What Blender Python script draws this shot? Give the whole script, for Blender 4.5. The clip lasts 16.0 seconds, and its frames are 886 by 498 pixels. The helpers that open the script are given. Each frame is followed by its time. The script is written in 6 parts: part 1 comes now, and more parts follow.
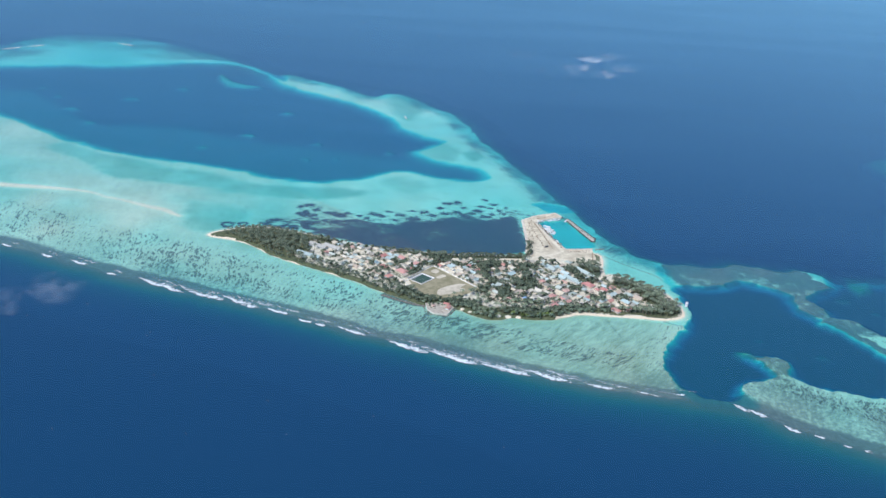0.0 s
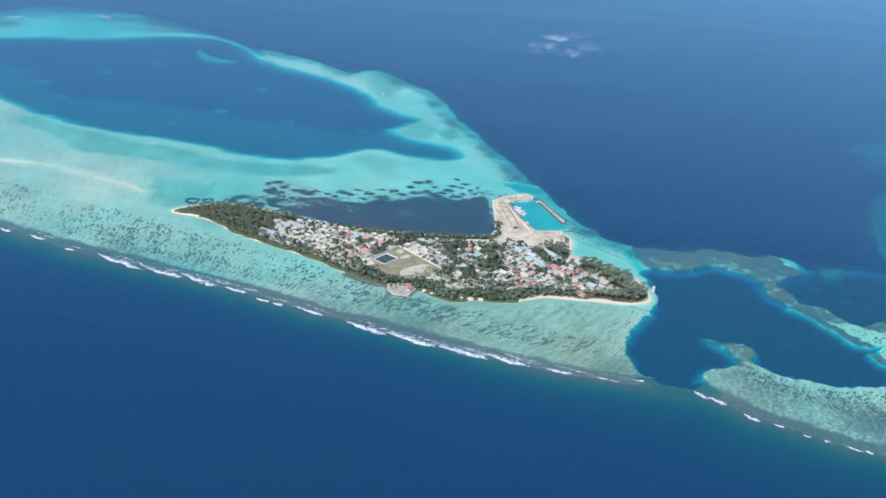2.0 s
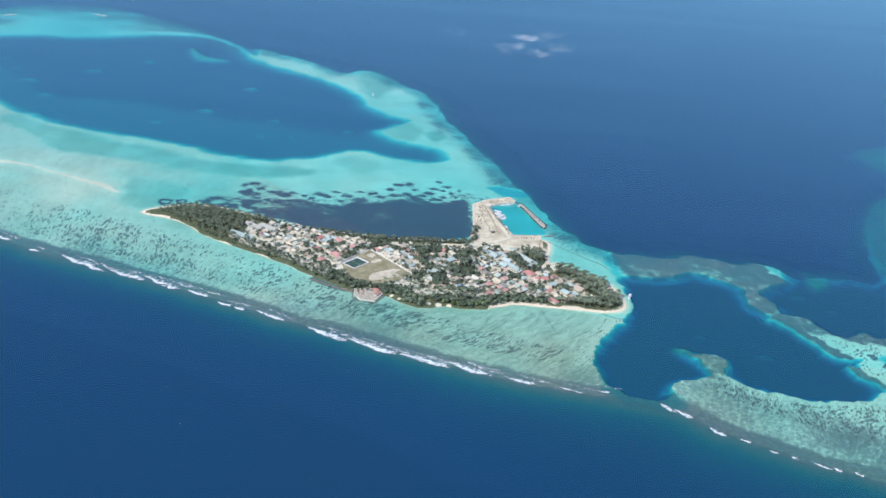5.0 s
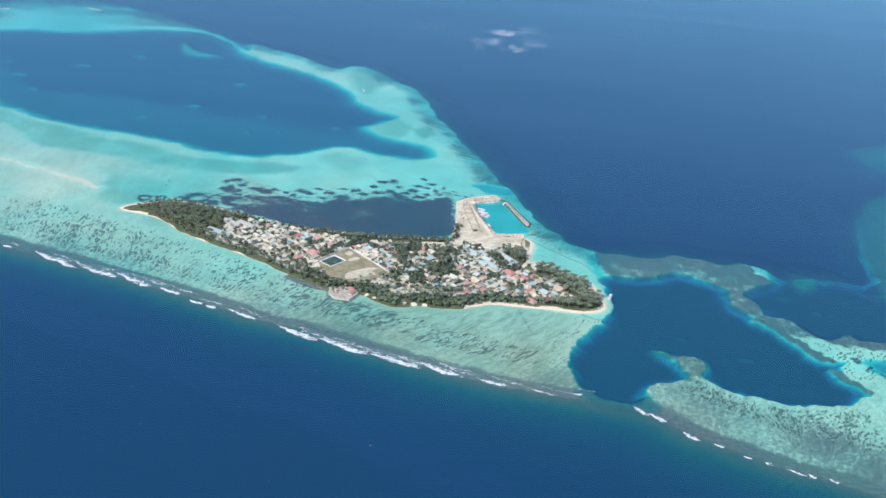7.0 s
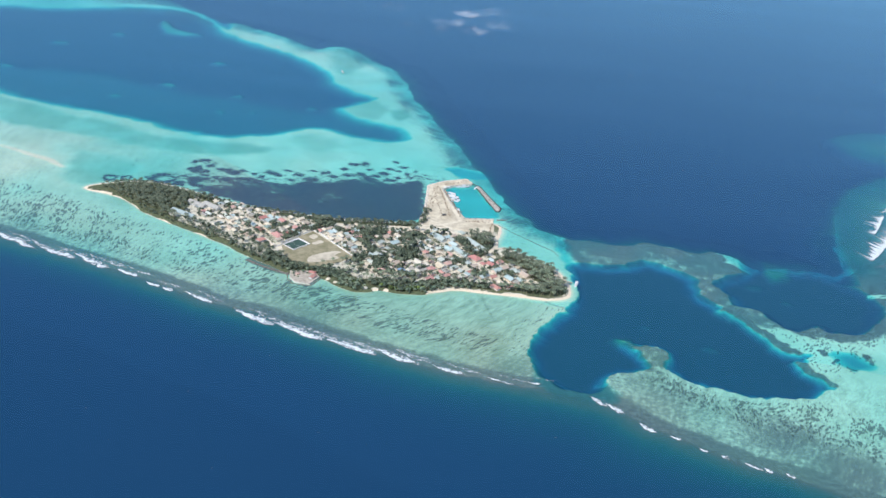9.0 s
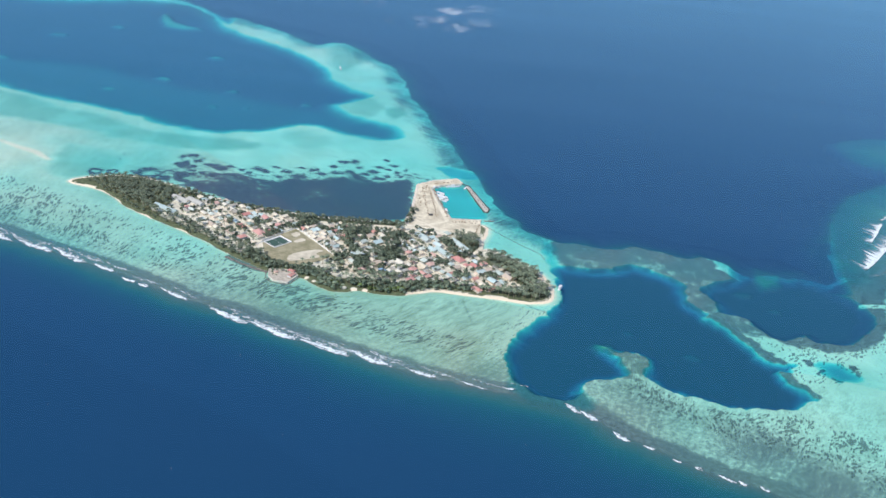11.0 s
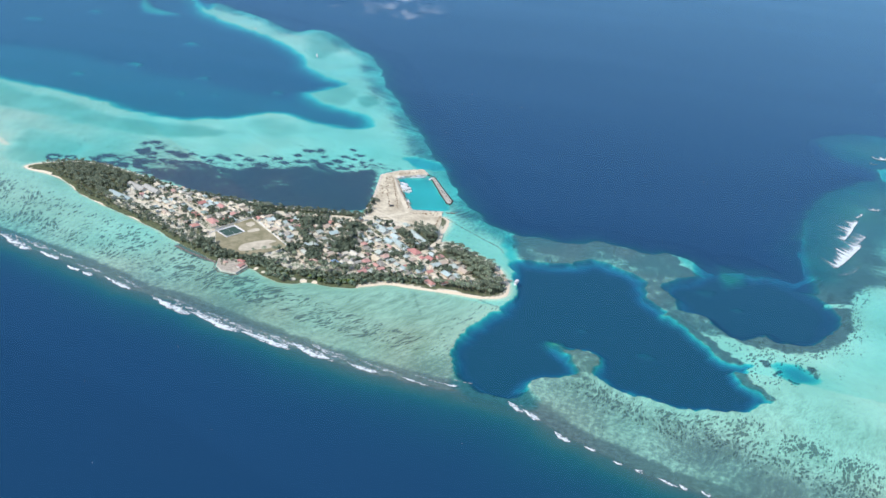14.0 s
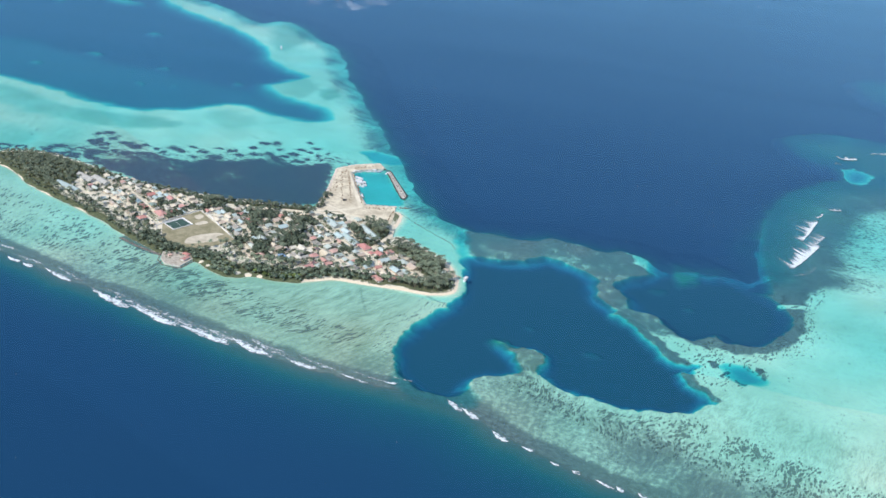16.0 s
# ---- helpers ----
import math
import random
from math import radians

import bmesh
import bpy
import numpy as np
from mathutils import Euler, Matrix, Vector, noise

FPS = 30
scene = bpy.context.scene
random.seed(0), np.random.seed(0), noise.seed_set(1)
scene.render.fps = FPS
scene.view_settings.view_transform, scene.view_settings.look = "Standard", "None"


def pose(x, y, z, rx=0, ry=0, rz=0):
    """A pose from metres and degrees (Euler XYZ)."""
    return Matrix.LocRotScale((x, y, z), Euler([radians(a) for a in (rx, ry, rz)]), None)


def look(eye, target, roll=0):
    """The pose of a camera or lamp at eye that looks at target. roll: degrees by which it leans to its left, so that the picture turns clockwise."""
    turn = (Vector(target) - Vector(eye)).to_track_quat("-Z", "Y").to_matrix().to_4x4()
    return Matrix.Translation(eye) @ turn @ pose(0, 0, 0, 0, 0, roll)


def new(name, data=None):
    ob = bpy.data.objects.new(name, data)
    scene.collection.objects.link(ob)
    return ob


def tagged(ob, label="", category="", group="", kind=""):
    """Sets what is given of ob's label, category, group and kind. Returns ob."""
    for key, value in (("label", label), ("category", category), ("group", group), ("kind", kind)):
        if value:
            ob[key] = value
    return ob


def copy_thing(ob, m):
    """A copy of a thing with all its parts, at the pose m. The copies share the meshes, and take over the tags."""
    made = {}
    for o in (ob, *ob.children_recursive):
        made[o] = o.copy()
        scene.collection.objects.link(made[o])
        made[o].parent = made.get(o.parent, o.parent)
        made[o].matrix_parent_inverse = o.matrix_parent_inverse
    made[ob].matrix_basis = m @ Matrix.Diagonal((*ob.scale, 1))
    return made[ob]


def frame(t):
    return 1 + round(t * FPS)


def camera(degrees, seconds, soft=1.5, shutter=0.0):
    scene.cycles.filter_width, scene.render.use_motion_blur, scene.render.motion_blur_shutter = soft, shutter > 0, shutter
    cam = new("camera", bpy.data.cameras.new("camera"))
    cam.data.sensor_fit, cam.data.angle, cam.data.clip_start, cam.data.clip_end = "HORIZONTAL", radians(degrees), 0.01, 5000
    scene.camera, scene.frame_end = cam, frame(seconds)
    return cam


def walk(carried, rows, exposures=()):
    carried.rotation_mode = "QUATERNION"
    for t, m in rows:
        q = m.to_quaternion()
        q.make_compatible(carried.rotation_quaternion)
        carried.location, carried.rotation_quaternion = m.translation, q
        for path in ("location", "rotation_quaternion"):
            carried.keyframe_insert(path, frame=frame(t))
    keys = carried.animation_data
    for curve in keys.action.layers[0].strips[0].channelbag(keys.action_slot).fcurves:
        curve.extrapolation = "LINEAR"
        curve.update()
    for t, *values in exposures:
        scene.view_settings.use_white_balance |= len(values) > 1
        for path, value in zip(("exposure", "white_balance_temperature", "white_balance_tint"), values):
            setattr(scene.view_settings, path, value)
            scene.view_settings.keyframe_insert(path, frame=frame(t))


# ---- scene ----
cam = camera(38.6, 16.0)
PATH = [
    (0.0, 0.01, 0.01, 880.01, 66.517, -3.837, 2.8),
    (0.5, 16.92, 8.82, 878.83, 66.115, -4.088, 2.922),
    (1.0, 33.82, 17.61, 877.66, 65.818, -4.296, 3.051),
    (1.5, 50.7, 26.37, 876.5, 65.619, -4.41, 3.2),
    (2.0, 67.55, 35.11, 875.35, 65.469, -4.431, 3.39),
    (2.5, 84.34, 43.83, 874.2, 65.342, -4.467, 3.683),
    (3.0, 101.04, 52.57, 873.05, 65.281, -4.485, 3.993),
    (3.5, 117.65, 61.34, 871.89, 65.276, -4.505, 4.324),
    (4.0, 134.12, 70.16, 870.73, 65.343, -4.429, 4.58),
    (6.5, 215.7, 114.5, 864.95, 65.386, -4.17, 5.85),
    (7.0, 231.89, 123.39, 863.83, 65.148, -4.16, 6.092),
    (7.5, 247.96, 132.3, 862.75, 64.855, -4.226, 6.294),
    (8.0, 263.92, 141.25, 861.7, 64.597, -4.336, 6.43),
    (8.5, 279.75, 150.25, 860.67, 64.397, -4.499, 6.581),
    (9.0, 295.47, 159.34, 859.64, 64.299, -4.678, 6.739),
    (9.5, 311.09, 168.49, 858.61, 64.264, -4.863, 6.978),
    (12.0, 388.75, 214.47, 853.39, 63.891, -5.148, 9.149),
    (12.5, 404.25, 223.43, 852.37, 63.747, -5.175, 9.418),
    (13.0, 419.71, 232.16, 851.37, 63.661, -5.179, 9.51),
    (13.5, 435.14, 240.68, 850.39, 63.597, -5.28, 9.531),
    (14.0, 450.52, 249.02, 849.4, 63.542, -5.397, 9.519),
    (14.5, 465.84, 257.24, 848.4, 63.483, -5.609, 9.511),
    (15.0, 481.12, 265.37, 847.38, 63.451, -5.757, 9.496),
    (15.5, 496.38, 273.42, 846.34, 63.396, -5.922, 9.526),
    (16.0, 511.64, 281.44, 845.29, 63.332, -6.135, 9.589),
]
walk(cam, [(t, pose(x, y, z, rx, ry, rz)) for t, x, y, z, rx, ry, rz in PATH],
     [(0.0, -0.11, 6160, 16.5), (6.0, -0.04, 6370, 16.5), (12.0, 0.02, 6560, 16.5), (16.0, 0.0, 6560, 16)])

# ---- light ----
SUN_AZIMUTH, SUN_HEIGHT = radians(215), radians(48)
world = bpy.data.worlds.new("sky")
scene.world = world
world.use_nodes = True
sky = world.node_tree.nodes.new("ShaderNodeTexSky")
sky.sky_type, sky.sun_disc = "NISHITA", False
sky.sun_elevation, sky.sun_rotation = SUN_HEIGHT, SUN_AZIMUTH
sky.air_density, sky.dust_density, sky.ozone_density, sky.altitude = 1.4, 0.1, 1.0, 0
backdrop = world.node_tree.nodes["Background"]
backdrop.inputs["Strength"].default_value = 0.135
world.node_tree.links.new(sky.outputs["Color"], backdrop.inputs["Color"])

sun_data = bpy.data.lights.new("sun", "SUN")
sun_data.energy, sun_data.angle, sun_data.color = 3.5, radians(0.53), (1.0, 0.955, 0.88)
sun = new("sun", sun_data)
sun_way = Vector((math.sin(SUN_AZIMUTH) * math.cos(SUN_HEIGHT), math.cos(SUN_AZIMUTH) * math.cos(SUN_HEIGHT), math.sin(SUN_HEIGHT)))
sun.matrix_world = look(sun_way * 3000, (0, 0, 0))

# ---- plan, in metres: outlines of reefs, lagoons and land ----
SOUTH_EDGE = [(-1602, 2137), (-1175, 2028), (-775, 1902), (-689, 1872), (-562, 1823), (-464, 1794), (-339, 1754), (-274, 1736), (-146, 1688), (-59,
    1664), (34, 1630), (116, 1602), (204, 1581), (284, 1573), (327, 1571), (363, 1567), (401, 1558), (437, 1535), (468, 1509), (502, 1495), (543,
    1477), (590, 1457), (634, 1446), (732, 1407), (883, 1343)]
NORTH_EDGE = [(-2131, 2929), (-1578, 2936), (-1353, 3030), (-1230, 3100), (-1175, 3184), (-1105, 3253), (-965, 3279), (-881, 3265), (-791, 3226),
    (-685, 3167), (-590, 3098), (-524, 3050), (-473, 3037), (-394, 3002), (-324, 2976), (-286, 2929), (-244, 2914), (-211, 2952), (-169, 2942),
    (-114, 2874), (-64, 2836), (-29, 2776), (-2, 2683), (50, 2581), (120, 2421), (184, 2293), (237, 2176), (297, 2078), (348, 2040), (388, 2044),
    (418, 2043), (444, 2049), (475, 2068), (502, 2060), (535, 2058), (562, 2052), (597, 2060), (655, 2028), (723, 2047), (788, 2049), (799, 2179),
    (831, 2325), (889, 2442), (984, 2529), (1199, 2588)]
LAGOON_NW = [(-1667, 2612), (-1441, 2795), (-1228, 2894), (-1125, 2937), (-1000, 2985), (-888, 3008), (-856, 3029), (-766, 3068), (-670, 3097),
    (-604, 3088), (-524, 3029), (-477, 2960), (-413, 2912), (-331, 2873), (-252, 2815), (-192, 2754), (-167, 2702), (-145, 2668), (-93, 2636), (-65, 2621),
    (-72, 2600), (-115, 2545), (-114, 2527), (-66, 2491), (-16, 2478), (20, 2461), (37, 2425), (24, 2391), (-20, 2377), (-73, 2384), (-118, 2401),
    (-147, 2401), (-180, 2377), (-215, 2343), (-270, 2318), (-312, 2302), (-391, 2309), (-487, 2342), (-605, 2361), (-725, 2384), (-834, 2436),
    (-941, 2507), (-1019, 2554), (-1241, 2642), (-1483, 2619)]
LAGOON_A = [(356, 1943), (365, 1870), (364, 1838), (354, 1799), (338, 1765), (320, 1726), (311, 1696), (311, 1664), (318, 1628), (329, 1605),
    (345, 1590), (362, 1578), (387, 1579), (405, 1585), (410, 1615), (424, 1638), (449, 1647), (467, 1668), (459, 1696), (448, 1714), (475, 1722), (489, 1721),
    (499, 1702), (493, 1674), (508, 1655), (535, 1640), (569, 1630), (608, 1625), (648, 1630), (678, 1640), (704, 1660), (716, 1683), (713, 1690), (693, 1704),
    (684, 1728), (701, 1752), (674, 1754), (659, 1775), (619, 1835), (592, 1863), (561, 1893), (552, 1913), (546, 1956), (529, 1970), (502, 1985), (473, 1990),
    (453, 1980), (429, 1967), (398, 1961), (375, 1956)]
LAGOON_B = [(582, 1942), (604, 1914), (610, 1887), (648, 1866), (680, 1831), (694, 1831), (713, 1845), (720, 1854), (727, 1850), (738, 1835), (783, 1843),
    (806, 1873), (826, 1913), (828, 1943), (820, 1970), (810, 1990), (794, 2002), (775, 2021), (761, 2041), (704, 2031), (664, 2041), (624, 1997), (585, 1962)]
POOL_A = [(727, 1766), (743, 1778), (760, 1778), (779, 1763), (795, 1749), (783, 1737), (760, 1729), (743, 1735), (730, 1752)]
POOL_B = [(978, 2568), (1001, 2587), (1026, 2575), (1026, 2542), (1002, 2512), (983, 2523)]
REEF_NE = [(883, 2697), (932, 2752), (1013, 2776), (1123, 2768), (1230, 2747), (1196, 2573), (1088, 2541), (1021, 2498), (982, 2517), (969, 2584),
    (919, 2615)]
REEF_FAR = [(1080, 3155), (1112, 3188), (1190, 3193), (1230, 3132), (1168, 3055), (1117, 3038)]
PASS_EAST = [(315, 2049), (352, 2038), (363, 1985), (371, 1939), (353, 1923), (336, 1974)]
PASS_SOUTH = [(322, 1620), (345, 1596), (362, 1584), (387, 1584), (412, 1600), (428, 1570), (405, 1548), (365, 1556), (330, 1564)]
STRIP = [(348, 2039), (388, 2044), (418, 2043), (444, 2049), (475, 2068), (502, 2060), (535, 2058), (562, 2052), (597, 2060), (604, 2028), (624, 1997), (585, 1962),
    (582, 1942), (604, 1914), (610, 1887), (648, 1866), (667, 1840), (647, 1825), (619, 1835), (592, 1863), (561, 1893), (552, 1913), (546, 1956), (529, 1970),
    (502, 1985), (473, 1990), (429, 1967), (375, 1956)]
RIM_B = [(648, 1865), (666, 1832), (706, 1808), (732, 1805), (782, 1816), (824, 1845), (848, 1898), (850, 1934), (856, 1964), (867, 2007), (887, 2061), (850, 2080),
    (800, 2040), (760, 2000), (700, 1950), (660, 1900)]
SUNK_PATCH = [(664, 2053), (678, 2058), (704, 2039), (691, 2001), (672, 1998)]
FRINGE = [(718, 1684), (713, 1690), (693, 1704), (684, 1728)]
FRINGE_WEST = [(684, 1757), (674, 1757), (659, 1777), (640, 1806), (619, 1835), (592, 1863)]
GAP_NW = [(-612, 3135), (-590, 3098), (-545, 3045), (-500, 2995), (-470, 2985), (-478, 3060), (-520, 3125)]
SHELF_NW = [(-1400, 2800), (-1095, 2759), (-1029, 2768), (-918, 2659), (-804, 2560), (-735, 2587), (-645, 2575), (-533, 2560), (-405, 2524), (-150, 2500)]
BAR_NW = [(-635, 2989), (-625, 3004), (-589, 2946), (-528, 2930), (-546, 2912), (-601, 2914)]
KNOLL = [(-170, 2353), (-143, 2382), (-102, 2361), (-86, 2320), (-112, 2287), (-146, 2302)]
BROWN_NORTH = [(-20, 2550), (2, 2573), (21, 2534), (0, 2505)]
SEAGRASS = [(-303, 2093), (-244, 2128), (-163, 2120), (-90, 2151), (-16, 2180), (43, 2186), (92, 2210), (96, 2151), (104, 2056), (58, 2026), (-23,
    2010), (-99, 2013), (-177, 2022), (-253, 2054)]
ISLAND = [(-450, 2006), (-427, 2038), (-363, 2064), (-291, 2052), (-248, 2038), (-185, 2017), (-98, 2011), (-23, 2010), (68, 2024), (115, 2034), (232,
    2065), (236, 1982), (252, 1978), (289, 1957), (335, 1922), (352, 1885), (356, 1878), (360, 1849), (351, 1828), (325, 1818), (277, 1816), (229,
    1815), (189, 1812), (146, 1789), (115, 1782), (83, 1784), (62, 1772), (42, 1771), (15, 1784), (-8, 1797), (-55, 1801), (-84, 1815), (-109, 1828),
    (-134, 1842), (-171, 1867), (-199, 1882), (-233, 1899), (-279, 1921), (-329, 1949), (-381, 1990)]
SANDBAR = [(-1190, 2156), (-984, 2168), (-873, 2165), (-811, 2168), (-736, 2168), (-697, 2161), (-671, 2147), (-632, 2136), (-585, 2117), (-551, 2106), (-518, 2084)]
FIELD = [(-92, 1894), (-53, 1950), (-7, 1907), (24, 1878), (8, 1853), (-25, 1825), (-74, 1843)]
FIELDSAND = [(-42, 1853), (-32, 1870), (-8, 1889), (4, 1888), (-3, 1876), (4, 1868), (-8, 1857), (-35, 1841)]
OUTCROP = [(-57, 1806), (-53, 1785), (-43, 1773), (-21, 1772), (-12, 1798), (-20, 1812), (-35, 1812)]
ISLET = [(459, 1717), (489, 1716), (496, 1702), (489, 1683), (490, 1664), (470, 1658), (470, 1678), (463, 1694)]
GREY_BAND = [(-852, 2381), (-755, 2313), (-696, 2258), (-638, 2245), (-563, 2238), (-492, 2234), (-448, 2218), (-376, 2215), (-321, 2212), (-250, 2232),
    (-200, 2270), (-260, 2288), (-338, 2276), (-431, 2283), (-542, 2326), (-592, 2322), (-662, 2354), (-746, 2375), (-830, 2420)]
SMUDGE = [(-514, 2163), (-465, 2164), (-398, 2128), (-405, 2070), (-451, 2023), (-498, 2035), (-510, 2076), (-516, 2129)]
KNOB = [(-213, 2916), (-168, 2932), (-124, 2870), (-134, 2793), (-159, 2748), (-196, 2807)]
HOOK = [(-115, 2534), (-81, 2592), (-52, 2601), (-25, 2549), (-46, 2490)]
GROVE_EAST = [(247, 1945), (264, 1958), (298, 1936), (335, 1914), (351, 1896), (350, 1860), (340, 1830), (302, 1818), (279, 1826), (240, 1822), (278, 1841), (302, 1852),
    (313, 1864), (297, 1877), (274, 1897), (253, 1922)]
GROVE_QUAY = [(189, 1996), (200, 2008), (231, 2001), (235, 1978), (219, 1967), (198, 1984)]
TOWN = [(-242, 2013), (-182, 2015), (-89, 1986), (18, 1991), (112, 2013), (148, 2012), (193, 2009), (236, 1975), (245, 1929), (294, 1900), (302,
    1875), (271, 1845), (190, 1838), (125, 1834), (60, 1831), (26, 1871), (-48, 1947), (-85, 1902), (-91, 1873), (-167, 1910), (-234, 1941)]
PLATFORM = [(101, 2192), (126, 2219), (163, 2240), (172, 2223), (140, 2201), (126, 2185), (148, 2126), (176, 2070), (223, 2081), (228, 2045), (228,
    2013), (200, 2019), (168, 2023), (135, 2027), (113, 2026), (106, 2041), (109, 2074), (106, 2125)]
NOTCH = [(118, 2284), (143, 2300), (196, 2286), (213, 2266), (178, 2244), (148, 2245)]
SEAWALL = [(-129, 1826), (-101, 1812), (-77, 1803), (-57, 1796)]
GROYNE = [(230, 2066), (268, 2034), (299, 2010), (329, 1988), (337, 1971)]
HARBOUR_POND = [(126, 2185), (141, 2199), (178, 2215), (216, 2143), (232, 2108), (231, 2094), (176, 2070), (148, 2126)]
PATCH_REEFS = [(-560, 2464), (-336, 2546), (-283, 2460), (-484, 2562), (-427, 2737), (-1008, 2790), (-955, 2731), (-897, 2650), (-696, 2864), (-345,
    2448), (-177, 2525), (-792, 2758), (-827, 2565), (-609, 2963), (-576, 2937), (-539, 2923)]
RED_ROOFS = [(-103, 1915), (-141, 1971), (-135, 1929), (-123, 1892), (-107, 1969), (19, 1976), (76, 1863), (147, 1831), (208, 1921), (246, 1917),
    (234, 1906), (170, 1891), (247, 1832), (267, 1841), (75, 1840), (146, 1866)]
PALE_ROOFS = [(-249, 1997), (-232, 1984), (171, 1960), (165, 1942), (245, 1888), (273, 1893), (288, 1884), (78, 1939), (113, 1957), (98, 1931), (226,
    1862), (140, 1904), (124, 1882), (-2, 1970), (62, 1890), (146, 1981), (90, 1868), (266, 1866), (159, 1880), (195, 1853)]
BLUE_ROOFS = [(-274, 1955), (-253, 1943), (52, 1886), (103, 1849), (203, 1862), (-125, 1940), (138, 1985), (116, 1841)]
LONG_ROOFS = [(170, 1950), (196, 1924), (190, 1987), (221, 1952), (133, 1991), (154, 1970), (-269, 2001), (-240, 1985), (-243, 2000), (-216, 1984),
    (-285, 1961), (-245, 1942)]
CLOUD_PUFFS = [(155, 1855), (133, 1829), (178, 1874), (202, 1918), (209, 1839), (182, 1815), (60, 1875), (116, 1811), (165, 1884)]
CLOUD_NEAR = [(-297, 702), (-287, 709), (-279, 716), (-273, 731), (-265, 742)]
TUFTS_WEST = [(-426, 2064, 12.0, 12.3, 1), (-400, 2070, 10.2, 9.8, 1), (-341, 2086, 24.4, 19.8, 1), (-314, 2079, 13.1, 14.7, 0), (-313, 2175,
    7.8, 7.9, 0), (-297, 2186, 9.8, 8.0, 0), (-282, 2169, 11.7, 10.5, 0), (-302, 2138, 11.6, 10.2, 0), (-281, 2140, 7.7, 7.7, 0), (-259, 2155, 8.8,
    7.7, 0), (-236, 2146, 13.6, 12.8, 0), (-261, 2117, 10.5, 10.0, 0), (-240, 2113, 11.5, 9.9, 0), (-219, 2128, 5.8, 7.5, 0), (-175, 2169, 11.8,
    10.3, 0), (-158, 2161, 9.8, 7.7, 0), (-184, 2147, 7.8, 7.6, 0)]
TUFTS_OUTER = [(-67, 2185, 10.0, 7.7, 0), (-41, 2249, 9.2, 8.1, 0), (-25, 2259, 9.3, 10.9, 0), (23, 2250, 11.3, 5.4, 0), (47, 2263, 8.3, 8.1, 0),
    (69, 2251, 6.2, 8.0, 0), (7, 2209, 9.1, 10.4, 0), (44, 2213, 7.1, 7.8, 0), (28, 2285, 6.3, 5.5, 0), (-308, 2142, 8.7, 7.7, 0), (-299, 2153, 6.8,
    7.7, 0), (-248, 2159, 8.8, 7.7, 0), (-223, 2161, 6.8, 5.1, 0), (-148, 2186, 8.9, 5.2, 0), (-126, 2174, 11.9, 7.7, 0), (-105, 2197, 9.0, 5.2, 0)]
TUFTS_INNER = [(-85, 2196, 10.0, 7.8, 0), (-102, 2158, 13.8, 10.1, 0), (-135, 2147, 11.7, 10.1, 0), (-54, 2222, 8.1, 5.3, 0), (-45, 2198, 12.0,
    7.8, 0), (-22, 2211, 11.1, 7.8, 0), (-11, 2236, 8.2, 5.3, 0), (16, 2228, 9.2, 7.9, 0), (-3, 2190, 16.0, 12.9, 0), (31, 2201, 12.1, 10.3, 0), (56,
    2236, 7.2, 5.3, 0), (64, 2217, 8.1, 5.2, 0), (-201, 2152, 7.8, 5.1, 0), (-204, 2125, 9.6, 7.5, 0), (-277, 2122, 7.7, 5.0, 0), (39, 2244, 6.2,
    5.3, 0)]
GRASS_TUFTS = TUFTS_WEST + TUFTS_OUTER + TUFTS_INNER
SURF_SOUTH = [(-771, 1903, -753, 1897), (-695, 1876, -676, 1868), (-644, 1863, -612, 1851), (-572, 1825, -557, 1821), (-525, 1819, -434, 1781), (-435,
    1787, -367, 1765), (-378, 1775, -310, 1749), (-302, 1747, -260, 1733), (-245, 1718, -225, 1710), (-218, 1709, -204, 1704), (-187, 1707, -139,
    1682), (-109, 1676, -41, 1645), (-50, 1654, 34, 1622), (26, 1629, 112, 1603), (100, 1618, 168, 1593), (181, 1595, 228, 1580), (254, 1581, 291,
    1571), (307, 1582, 329, 1581)]
SURF_EAST = [(394, 1567, 413, 1548), (412, 1555, 437, 1538), (454, 1518, 475, 1505), (492, 1497, 503, 1494), (527, 1479, 535, 1476), (554, 1470, 560,
    1467), (580, 1461, 601, 1452), (604, 1456, 612, 1450), (628, 1451, 637, 1445)]
SURF_FAR = [(-1209, 3062, -1165, 3099), (-1160, 3106, -1119, 3136), (-958, 3211, -901, 3193), (-1345, 2975, -1231, 3044), (-167, 2780, -156, 2753),
    (-337, 2893, -330, 2885)]

def smooth_line(points, closed=True, steps=5):
    """A Catmull-Rom curve through the corners of a plan outline."""
    p = np.array(points, float)
    n = len(p)
    out = []
    for i in range(n if closed else n - 1):
        a, b, c, d = (p[(i + k) % n] if closed else p[min(max(i + k, 0), n - 1)] for k in (-1, 0, 1, 2))
        for s in range(steps):
            u = s / steps
            out.append(0.5 * (2 * b + (c - a) * u + (2 * a - 5 * b + 4 * c - d) * u * u + (3 * b - a - 3 * c + d) * u ** 3))
    if not closed:
        out.append(p[-1])
    return np.array(out)


